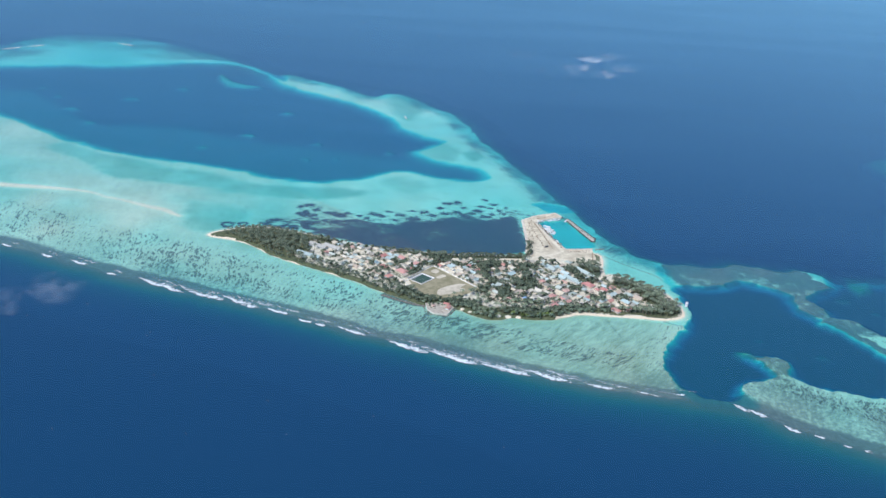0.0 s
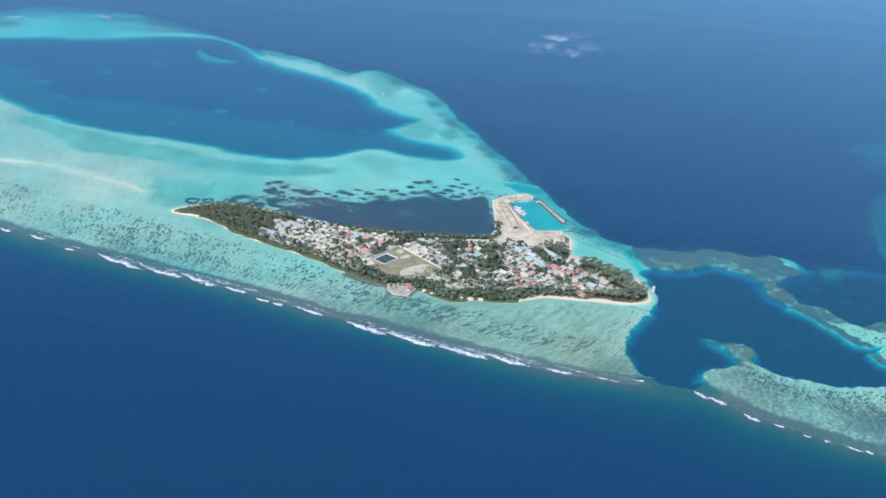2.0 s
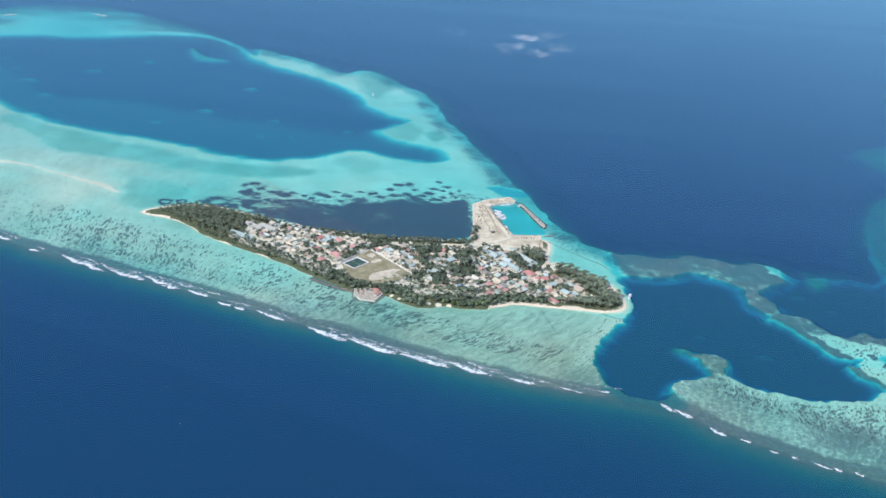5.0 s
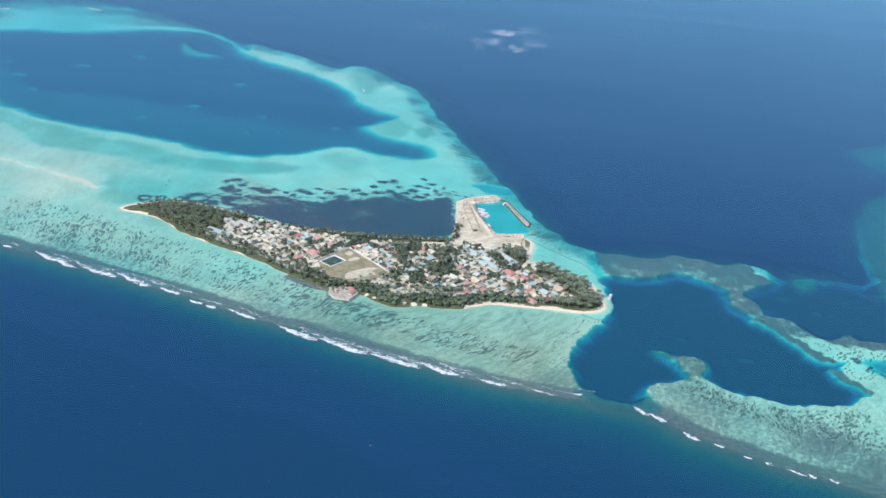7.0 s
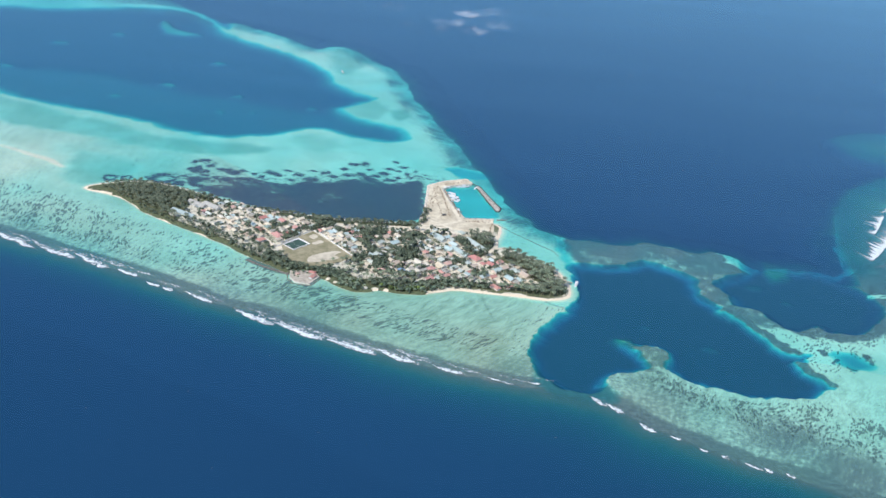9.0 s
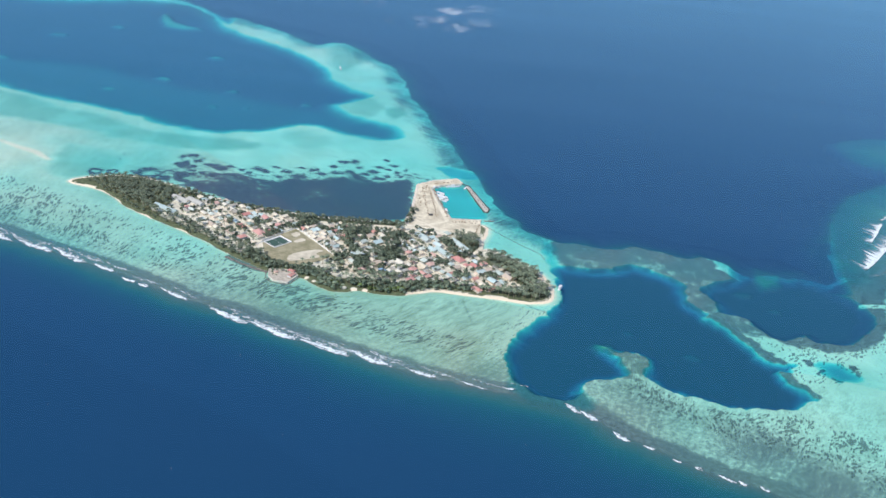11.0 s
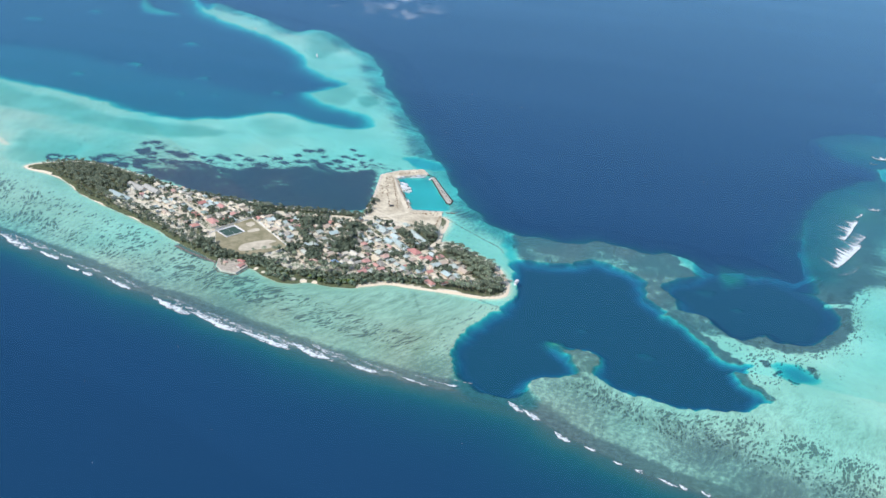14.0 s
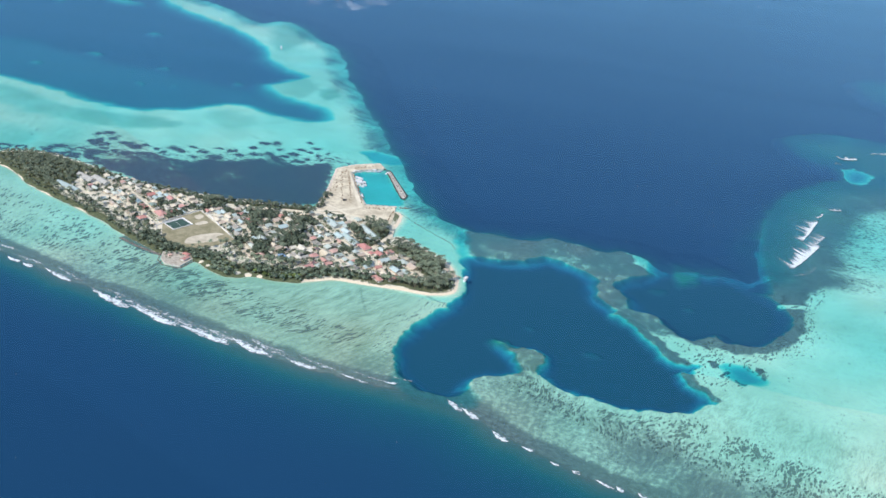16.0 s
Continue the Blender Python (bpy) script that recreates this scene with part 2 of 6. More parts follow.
def line_distance(x, y, line, closed=True):
    """Distance to a line, and how far along it the nearest place lies."""
    best = np.full(x.shape, 1e18)
    along = np.zeros(x.shape)
    ends = np.roll(line, -1, 0) if closed else line[1:]
    run = 0.0
    for (ax, ay), (bx, by) in zip(line, ends):
        ex, ey = bx - ax, by - ay
        q = ex * ex + ey * ey
        if q < 1e-9:
            continue
        u = np.clip(((x - ax) * ex + (y - ay) * ey) / q, 0, 1)
        dd = (x - ax - u * ex) ** 2 + (y - ay - u * ey) ** 2
        near = dd < best
        best[near] = dd[near]
        along[near] = run + u[near] * math.sqrt(q)
        run += math.sqrt(q)
    return np.sqrt(best), along


def inside(x, y, line):
    odd = np.zeros(x.shape, bool)
    for (ax, ay), (bx, by) in zip(line, np.roll(line, -1, 0)):
        if ay != by:
            odd ^= ((ay > y) != (by > y)) & (x < (bx - ax) * (y - ay) / (by - ay) + ax)
    return odd


def depth_in(x, y, line, reach=1e9):
    """Signed distance to an outline, positive inside; far away it stays at -reach."""
    lo, hi = line.min(0) - reach, line.max(0) + reach
    near = (x > lo[0]) & (x < hi[0]) & (y > lo[1]) & (y < hi[1])
    out = np.full(x.shape, -float(reach))
    if near.any():
        d, _ = line_distance(x[near], y[near], line)
        out[near] = np.maximum(np.where(inside(x[near], y[near], line), d, -d), -reach)
    return out


def step(v, a, b):
    u = np.clip((v - a) / (b - a), 0, 1)
    return u * u * (3 - 2 * u)


def lumps(x, y, size, seed=0):
    """Smooth value noise over the plan, about -1 to 1, one lump about size metres."""
    rng = np.random.RandomState(seed)
    grid = rng.uniform(-1, 1, (64, 64))
    u, v = x / size, y / size
    i, j = np.floor(u).astype(int), np.floor(v).astype(int)
    a, b = u - i, v - j
    a, b = a * a * (3 - 2 * a), b * b * (3 - 2 * b)
    g = lambda p, q: grid[p % 64, q % 64]
    return (g(i, j) * (1 - a) + g(i + 1, j) * a) * (1 - b) + (g(i, j + 1) * (1 - a) + g(i + 1, j + 1) * a) * b


# ---- materials ----
def material(name):
    m = bpy.data.materials.new(name)
    m.use_nodes = True
    nodes, links = m.node_tree.nodes, m.node_tree.links
    return m, nodes, links, nodes["Principled BSDF"]


def node(nodes, kind, **values):
    n = nodes.new("ShaderNode" + kind)
    for key, value in values.items():
        setattr(n, key, value)
    return n


def noise_node(nodes, links, scale, detail=4, vector=None, rough=0.55):
    n = node(nodes, "TexNoise")
    n.inputs["Scale"].default_value, n.inputs["Detail"].default_value, n.inputs["Roughness"].default_value = scale, detail, rough
    if vector is not None:
        links.new(vector, n.inputs["Vector"])
    return n.outputs["Fac"]


def spread(nodes, links, value, a, b, lo=0.0, hi=1.0):
    n = node(nodes, "MapRange", interpolation_type="SMOOTHSTEP")
    for key, v in (("From Min", a), ("From Max", b), ("To Min", lo), ("To Max", hi)):
        n.inputs[key].default_value = v
    links.new(value, n.inputs["Value"])
    return n.outputs["Result"]


def mixed(nodes, links, fac, a, b, how="MIX"):
    n = node(nodes, "Mix", data_type="RGBA", blend_type=how)
    for socket, v in ((n.inputs[0], fac), (n.inputs[6], a), (n.inputs[7], b)):
        if isinstance(v, (int, float)):
            socket.default_value = v
        elif isinstance(v, tuple):
            socket.default_value = (*v, 1)
        else:
            links.new(v, socket)
    return n.outputs[2]


def calc(nodes, links, how, a, b=None):
    n = node(nodes, "Math", operation=how)
    for socket, v in ((n.inputs[0], a), (n.inputs[1], b)):
        if v is None:
            continue
        if isinstance(v, (int, float)):
            socket.default_value = v
        else:
            links.new(v, socket)
    return n.outputs[0]


def attribute(nodes, name):
    n = node(nodes, "Attribute", attribute_name=name)
    return n


def weathered(name, low, high, size=3.0, rough=0.8, metal=0.0, bump=0.0, vary=0.0):
    """A surface whose colour wanders between two, in patches of about that size, and a little from thing to thing."""
    m, nodes, links, shader = material(name)
    place = node(nodes, "TexCoord").outputs["Object"]
    big = noise_node(nodes, links, 1.0 / size, 3, place)
    fine = noise_node(nodes, links, 7.0 / size, 4, place)
    fac = calc(nodes, links, "ADD", calc(nodes, links, "MULTIPLY", big, 0.65), calc(nodes, links, "MULTIPLY", fine, 0.35))
    colour = mixed(nodes, links, spread(nodes, links, fac, 0.35, 0.65), low, high)
    if vary:
        chance = node(nodes, "ObjectInfo").outputs["Random"]
        hsv = node(nodes, "HueSaturation")
        links.new(colour, hsv.inputs["Color"])
        links.new(spread(nodes, links, chance, 0, 1, 1 - vary, 1 + vary), hsv.inputs["Value"])
        colour = hsv.outputs["Color"]
    links.new(colour, shader.inputs["Base Color"])
    shader.inputs["Roughness"].default_value, shader.inputs["Metallic"].default_value = rough, metal
    if bump:
        b = node(nodes, "Bump")
        b.inputs["Strength"].default_value, b.inputs["Distance"].default_value = bump, 0.05 * size
        links.new(fine, b.inputs["Height"])
        links.new(b.outputs["Normal"], shader.inputs["Normal"])
    return m


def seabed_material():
    """Sand, coral and seagrass under water: light lost with depth, red first, painted in."""
    m, nodes, links, shader = material("seabed")
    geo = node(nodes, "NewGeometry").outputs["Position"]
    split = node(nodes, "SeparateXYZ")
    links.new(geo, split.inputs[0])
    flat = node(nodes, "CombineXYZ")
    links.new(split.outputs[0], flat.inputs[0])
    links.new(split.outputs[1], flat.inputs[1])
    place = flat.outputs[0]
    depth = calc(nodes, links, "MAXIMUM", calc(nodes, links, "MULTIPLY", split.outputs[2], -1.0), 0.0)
    cover = attribute(nodes, "cover")     # coral, loose heads, seagrass, silt
    parts_ = node(nodes, "SeparateColor")
    links.new(cover.outputs["Color"], parts_.inputs[0])
    coral, heads, grass, silt = parts_.outputs[0], parts_.outputs[1], parts_.outputs[2], cover.outputs["Alpha"]
    grain = node(nodes, "SeparateXYZ")    # across and along the strands, strength of the streaks
    links.new(attribute(nodes, "grain").outputs["Vector"], grain.inputs[0])
    bend = calc(nodes, links, "MULTIPLY", calc(nodes, links, "SUBTRACT", noise_node(nodes, links, 0.02, 2, place), 0.5), 4.0)
    across = calc(nodes, links, "ADD", grain.outputs[0], bend)

    def strand(wide, long, detail=3, rough=0.6):
        c = node(nodes, "CombineXYZ")
        links.new(calc(nodes, links, "MULTIPLY", across, wide), c.inputs[0])
        links.new(calc(nodes, links, "MULTIPLY", grain.outputs[1], long), c.inputs[1])
        return noise_node(nodes, links, 1.0, detail, c.outputs[0], rough)

    def offset(value, gain):
        return calc(nodes, links, "MULTIPLY", calc(nodes, links, "SUBTRACT", value, 0.5), gain)

    # sand
    big = noise_node(nodes, links, 0.012, 4, place)
    fine = noise_node(nodes, links, 0.12, 5, place)
    sand = mixed(nodes, links, spread(nodes, links, big, 0.35, 0.7), (0.90, 0.86, 0.64), (0.76, 0.73, 0.53))
    sand = mixed(nodes, links, spread(nodes, links, fine, 0.45, 0.8, 0.0, 0.7), sand, (0.68, 0.66, 0.51))
    # coral pavement
    c1 = noise_node(nodes, links, 0.16, 6, place, 0.7)
    ribs, flutes = strand(0.9, 0.9, 5), strand(1.1, 0.22, 4)
    pavement = mixed(nodes, links, spread(nodes, links, c1, 0.35, 0.7), (0.138, 0.136, 0.134), (0.270, 0.275, 0.250))
    pavement = mixed(nodes, links, spread(nodes, links, coral, 1.25, 1.65, 0.0, 0.8), pavement, (0.165, 0.150, 0.140))
    coral = calc(nodes, links, "ADD", coral, calc(nodes, links, "MULTIPLY", offset(flutes, 0.7), coral))
    edge = calc(nodes, links, "ADD", calc(nodes, links, "ADD", coral, offset(ribs, 0.7)), offset(c1, 1.5))
    bottom = mixed(nodes, links, spread(nodes, links, edge, 0.12, 0.92), sand, pavement)
    bottom = mixed(nodes, links, silt, bottom, (0.33, 0.365, 0.235))
    # grey-green and pale strands swept over the flat
    sweep, wisp = strand(0.55, 0.45, 5, 0.75), strand(2.4, 1.6, 4, 0.7)
    swept = calc(nodes, links, "ADD", calc(nodes, links, "MULTIPLY", sweep, 0.55), calc(nodes, links, "MULTIPLY", wisp, 0.45))
    bottom = mixed(nodes, links, calc(nodes, links, "MULTIPLY", spread(nodes, links, swept, 0.44, 0.64, 0.0, 0.72), grain.outputs[2]), bottom, (0.235, 0.27, 0.18))
    bottom = mixed(nodes, links, calc(nodes, links, "MULTIPLY", spread(nodes, links, swept, 0.50, 0.36, 0.0, 0.5), grain.outputs[2]), bottom, (0.80, 0.80, 0.58))
    # loose coral heads, dark dashes drawn out along the strands and gathered in columns
    cell = node(nodes, "CombineXYZ")
    links.new(calc(nodes, links, "MULTIPLY", across, 2.3), cell.inputs[0])
    links.new(calc(nodes, links, "MULTIPLY", grain.outputs[1], 2.5), cell.inputs[1])
    dots = node(nodes, "TexVoronoi")
    dots.inputs["Scale"].default_value = 1.0
    links.new(cell.outputs[0], dots.inputs["Vector"])
    chance = node(nodes, "SeparateColor")
    links.new(dots.outputs["Color"], chance.inputs[0])
    column, patch = strand(0.38, 0.16, 2), noise_node(nodes, links, 0.045, 3, place)
    ragged = strand(5.5, 5.5, 2, 0.6)
    size = calc(nodes, links, "ADD", calc(nodes, links, "MULTIPLY", heads, 0.60), calc(nodes, links, "ADD", offset(chance.outputs[0], 0.5), offset(ragged, 0.55)))
    size = calc(nodes, links, "ADD", size, calc(nodes, links, "ADD", offset(column, 1.1), offset(patch, 0.5)))
    hh = calc(nodes, links, "SUBTRACT", size, dots.outputs["Distance"])
    bottom = mixed(nodes, links, spread(nodes, links, hh, 0.04, 0.22, 0.0, 0.74), bottom, (0.080, 0.085, 0.08))
    # seagrass
    squash = node(nodes, "Mapping")
    squash.inputs["Scale"].default_value = (0.5, 1.0, 1.0)
    links.new(place, squash.inputs["Vector"])
    g1 = noise_node(nodes, links, 0.05, 4, squash.outputs["Vector"], 0.6)
    g2 = noise_node(nodes, links, 0.11, 4, place, 0.65)
    g3 = noise_node(nodes, links, 0.24, 4, squash.outputs["Vector"], 0.6)
    gg = calc(nodes, links, "ADD", calc(nodes, links, "ADD", grass, offset(g1, 1.1)), calc(nodes, links, "ADD", offset(g2, 0.8), offset(g3, 0.75)))
    blades = mixed(nodes, links, spread(nodes, links, g2, 0.35, 0.7), (0.106, 0.060, 0.070), (0.205, 0.126, 0.138))
    bottom = mixed(nodes, links, spread(nodes, links, gg, 0.18, 0.42, 0.0, 0.35), bottom, (0.20, 0.22, 0.17))
    bottom = mixed(nodes, links, spread(nodes, links, gg, 0.36, 0.56), bottom, blades)
    # water over it: light lost with depth and blue glow, baked into base colour
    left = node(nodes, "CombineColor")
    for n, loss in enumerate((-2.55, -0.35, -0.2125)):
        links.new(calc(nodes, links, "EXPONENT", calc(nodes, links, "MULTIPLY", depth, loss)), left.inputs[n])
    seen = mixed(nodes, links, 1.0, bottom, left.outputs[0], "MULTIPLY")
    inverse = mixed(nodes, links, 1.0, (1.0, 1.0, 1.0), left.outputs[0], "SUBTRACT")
    body = mixed(nodes, links, silt, (0.010, 0.058, 0.134), (0.009, 0.066, 0.120))     # scattered light painted in: clear ocean and greener lagoon water
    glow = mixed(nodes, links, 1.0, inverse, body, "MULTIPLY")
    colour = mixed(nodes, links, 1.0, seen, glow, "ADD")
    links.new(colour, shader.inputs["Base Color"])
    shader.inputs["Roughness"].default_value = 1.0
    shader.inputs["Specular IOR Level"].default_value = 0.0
    return m


def water_material():
    """A clear rippled surface: it lets the seabed through and mirrors the sky at a flat angle."""
    m, nodes, links, shader = material("sea_water")
    nodes.remove(shader)
    place = node(nodes, "TexCoord").outputs["Object"]
    wind = node(nodes, "Mapping")
    wind.inputs["Rotation"].default_value, wind.inputs["Scale"].default_value = (0, 0, radians(-12)), (0.12, 1.0, 1.0)
    links.new(place, wind.inputs["Vector"])
    gusts = noise_node(nodes, links, 0.012, 5, wind.outputs["Vector"], 0.6)
    slope = node(nodes, "LayerWeight")
    slope.inputs["Blend"].default_value = 0.5
    gain = calc(nodes, links, "MULTIPLY", calc(nodes, links, "MULTIPLY", calc(nodes, links, "POWER", slope.outputs["Facing"], 4.8), 1.85), spread(nodes, links, gusts, 0.3, 0.7, 0.90, 1.06))
    mirror = calc(nodes, links, "ADD", gain, 0.006)
    clear, gloss, mix = node(nodes, "BsdfTransparent"), node(nodes, "BsdfGlossy"), node(nodes, "MixShader")
    gloss.inputs["Color"].default_value = (0.41, 0.75, 1.0, 1)
    gloss.inputs["Roughness"].default_value = 0.26
    links.new(mirror, mix.inputs[0])
    links.new(clear.outputs[0], mix.inputs[1])
    links.new(gloss.outputs[0], mix.inputs[2])
    links.new(mix.outputs[0], nodes["Material Output"].inputs["Surface"])
    return m


def land_material():
    """Coral sand on the beaches and yards, soil and low scrub under the groves."""
    m, nodes, links, shader = material("island_ground")
    place = node(nodes, "NewGeometry").outputs["Position"]
    split = node(nodes, "SeparateXYZ")
    links.new(place, split.inputs[0])
    big = noise_node(nodes, links, 0.05, 4, place, 0.6)
    fine = noise_node(nodes, links, 0.35, 4, place, 0.6)
    beach = mixed(nodes, links, spread(nodes, links, fine, 0.35, 0.7), (0.86, 0.76, 0.58), (0.78, 0.68, 0.52))
    yard = mixed(nodes, links, spread(nodes, links, big, 0.34, 0.56), (0.56, 0.54, 0.425), (0.77, 0.745, 0.60))
    yard = mixed(nodes, links, spread(nodes, links, fine, 0.45, 0.75, 0.0, 0.6), yard, (0.36, 0.33, 0.24))
    ground = mixed(nodes, links, spread(nodes, links, split.outputs[2], 0.95, 1.3), beach, yard)
    scrub = mixed(nodes, links, spread(nodes, links, fine, 0.35, 0.65), (0.062, 0.088, 0.045), (0.150, 0.175, 0.088))
    green = attribute(nodes, "scrub").outputs["Fac"]
    much = calc(nodes, links, "ADD", green, calc(nodes, links, "MULTIPLY", calc(nodes, links, "SUBTRACT", fine, 0.5), 1.0))
    links.new(mixed(nodes, links, spread(nodes, links, much, 0.4, 0.65), ground, scrub), shader.inputs["Base Color"])
    shader.inputs["Roughness"].default_value = 0.95
    return m


def foam_material():
    """Broken white foam: thick at the crest, lacy and thin towards its rim."""
    m, nodes, links, shader = material("sea_foam")
    place = node(nodes, "NewGeometry").outputs["Position"]
    thick = attribute(nodes, "thick").outputs["Fac"]
    lace = noise_node(nodes, links, 0.45, 5, place, 0.7)
    much = calc(nodes, links, "ADD", thick, calc(nodes, links, "MULTIPLY", calc(nodes, links, "SUBTRACT", lace, 0.5), 1.1))
    shader.inputs["Base Color"].default_value = (0.78, 0.87, 0.90, 1)
    shader.inputs["Roughness"].default_value = 0.9
    links.new(spread(nodes, links, much, 0.34, 1.12), shader.inputs["Alpha"])
    return m


def cloud_material():
    """Thin fair-weather vapour, torn into wisps."""
    m, nodes, links, shader = material("thin_cloud")
    place = node(nodes, "NewGeometry").outputs["Position"]
    thick = attribute(nodes, "thick").outputs["Fac"]
    wisp = noise_node(nodes, links, 0.035, 5, place, 0.65)
    much = calc(nodes, links, "MULTIPLY", thick, spread(nodes, links, wisp, 0.42, 0.78))
    shader.inputs["Base Color"].default_value = (0.82, 0.88, 0.93, 1)
    shader.inputs["Roughness"].default_value = 1.0
    shader.inputs["Specular IOR Level"].default_value = 0.0
    links.new(calc(nodes, links, "MULTIPLY", much, 0.50), shader.inputs["Alpha"])
    return m

# ---- seabed, water, land ----
def sheet(name, xs, ys, z, mat, keep=None, layers=()):
    """A height field over a grid of plan lines. layers: attributes of its points."""
    nx, ny = len(xs), len(ys)
    gx, gy = np.meshgrid(xs, ys)
    places = np.stack([gx.ravel(), gy.ravel(), z.ravel()], 1)
    a = (np.arange(ny - 1)[:, None] * nx + np.arange(nx - 1)[None, :]).ravel()
    faces = np.stack([a, a + 1, a + nx + 1, a + nx], 1)
    if keep is not None:
        faces = faces[keep.ravel()[faces].any(1)]
        used = np.unique(faces)
        back = np.zeros(nx * ny, int)
        back[used] = np.arange(len(used))
        faces, places = back[faces], places[used]
        layers = [(k, kind, v[used]) for k, kind, v in layers]
    mesh = bpy.data.meshes.new(name)
    mesh.vertices.add(len(places))
    mesh.vertices.foreach_set("co", places.ravel())
    mesh.loops.add(faces.size)
    mesh.loops.foreach_set("vertex_index", faces.ravel().astype(np.int32))
    mesh.polygons.add(len(faces))
    mesh.polygons.foreach_set("loop_start", np.arange(0, faces.size, 4, dtype=np.int32))
    mesh.update(calc_edges=True)
    mesh.polygons.foreach_set("use_smooth", np.ones(len(faces), bool))
    for key, kind, v in layers:
        layer = mesh.attributes.new(key, kind, "POINT")
        layer.data.foreach_set("color" if kind == "FLOAT_COLOR" else "vector", v.astype(np.float32).ravel())
    mesh.materials.append(mat)
    return new(name, mesh)


south_line, north_line = smooth_line(SOUTH_EDGE, False), smooth_line(NORTH_EDGE, False)
reef_line = np.concatenate([south_line, north_line[::-1]])
island_line, platform_line = smooth_line(ISLAND), smooth_line(PLATFORM, steps=1)
xs = np.concatenate([[-9000, -6000, -4200, -3200, -2600, -2200], np.arange(-1900, -800, 8), np.arange(-800, -480, 4), np.arange(-480, 1000, 2.8),
                     np.arange(1000, 1500, 8), [1700, 2100, 2800, 4000, 6000, 9000]])
ys = np.concatenate([[-3000, -1000, 0, 600, 900, 1050, 1150, 1220], np.arange(1270, 1400, 6), np.arange(1400, 2120, 2.8), np.arange(2120, 2350, 4.0),
                     np.arange(2350, 3400, 8), [3600, 3900, 4300, 5000, 6500, 9000]])
gx, gy = np.meshgrid(xs, ys)
px, py = gx.ravel(), gy.ravel()
wob_x = px + 4 * lumps(px, py, 40, 3) + 4 * lumps(px, py, 16, 4) + 2.5 * lumps(px, py, 7, 41)
wob_y = py + 4 * lumps(px, py, 40, 5) + 4 * lumps(px, py, 16, 6) + 2.5 * lumps(px, py, 7, 42)
d_south, s_along = line_distance(px, py, south_line, False)
d_north, n_along = line_distance(px, py, north_line, False)
in_reef = inside(px, py, reef_line)
by_south = d_south < d_north
d_out = np.where(in_reef, -1, 1) * np.minimum(d_south, d_north)
d_out = d_out + np.where(by_south, 4, 6) * lumps(px, py, 55, 12) + np.where(by_south, 3, 5) * lumps(px, py, 20, 13) + 2 * lumps(px, py, 8, 11)
east_reef = step(px, 770, 830) * step(py, 2030, 2080)      # the broad reef across the eastern channel
SQUEEZE = 0.4      # how far the modelled floor lies down for each metre of painted water tint


def within(line, soft=12.0, steps=5):
    """1 inside a ragged plan outline, 0 outside, with a soft rim."""
    return step(depth_in(wob_x, wob_y, smooth_line(line, steps=steps), 60.0), -soft / 2, soft / 2)


# open sea: a shelf off the south edge, a steeper wall off the north edge
fall = np.where(by_south, np.interp(px, [-700, -300, 0, 200, 330, 600], [80, 92, 105, 140, 190, 190]), 55.0 - 22 * east_reef)
sea_floor = np.where(by_south, 0.9 + 3.2 * np.clip(d_out / 45, 0, 1) + 25 * np.clip((d_out - 22) / fall, 0, 1.6), 3.0 + 25 * np.clip(d_out / fall, 0, 1.6) ** 0.9)
# the flat behind the reef edge
rim = np.where(by_south, 0.05 * step(-d_out, 50, 12), 1.5 * step(-d_out, 45, 0)) + 1.9 * east_reef * step(-d_out, 85, 5)
flat_depth = 1.25 - np.where(by_south, 0.28 + 0.2 * step(px, -150, 0) * step(px, 420, 300), 0) + 0.5 * lumps(px, py, 190, 8) + 0.2 * lumps(px, py, 60, 9) + rim
flat_depth = flat_depth + np.where(by_south, 0, 1.1 * step(px, -430, -620))
depth = np.where(d_out > 0, sea_floor, flat_depth)
coral = np.where(d_out > 0, 1.7, 0.0)
coral = np.maximum(coral, np.where(by_south, 0.85 * step(-d_out, 36, 13) + 0.5 * step(-d_out, np.interp(px, [-100, 300], [62, 90]), 22), 0))
pavement_end, pavement_start = np.interp(px, [-80, 60, 330, 380, 420], [150, 175, 190, 175, 185]), np.interp(px, [300, 420], [35, 80])
coral = np.maximum(coral, np.where(by_south, step(-d_out, pavement_end, pavement_start), 0) * (0.36 + 0.18 * step(px, -520, -200) + 0.14 * step(px, 380, 430) + 0.2 * lumps(px, py, 70, 30)))
north_cover = (0.46 + 0.2 * lumps(px, py, 70, 14) + 0.18 * lumps(px, py, 24, 31)) * step(-d_out, 75, 20) + 0.06 + 0.12 * lumps(px, py, 120, 16) + (0.42 + 0.2 * lumps(px, py, 45, 23)) * step(px, -430, -620) * step(-d_out, 190, 90)
coral = np.maximum(coral, np.where(by_south, 0, north_cover))
coral = np.maximum(coral, east_reef * (1.05 + 0.3 * lumps(px, py, 40, 17)) * step(-d_out, 185, 90))
# the reef arm between the eastern lagoons and the channel
strip = step(depth_in(wob_x, wob_y, smooth_line(STRIP), 60.0), -14, 3) * (d_out < 8)
coral = np.maximum(coral, strip * (0.80 + 0.34 * step(-d_out, 70, 15) + 0.16 * lumps(px, py, 34, 34) + 0.24 * lumps(px, py, 13, 35)))
depth = np.where(d_out < 0, depth + strip * (1.1 + 0.3 * lumps(px, py, 40, 28) - depth), depth)
# the brown rim round the eastern pool
rim_b = within(RIM_B, 14)
coral = np.maximum(coral, rim_b * (1.0 + 0.25 * lumps(px, py, 24, 84)))
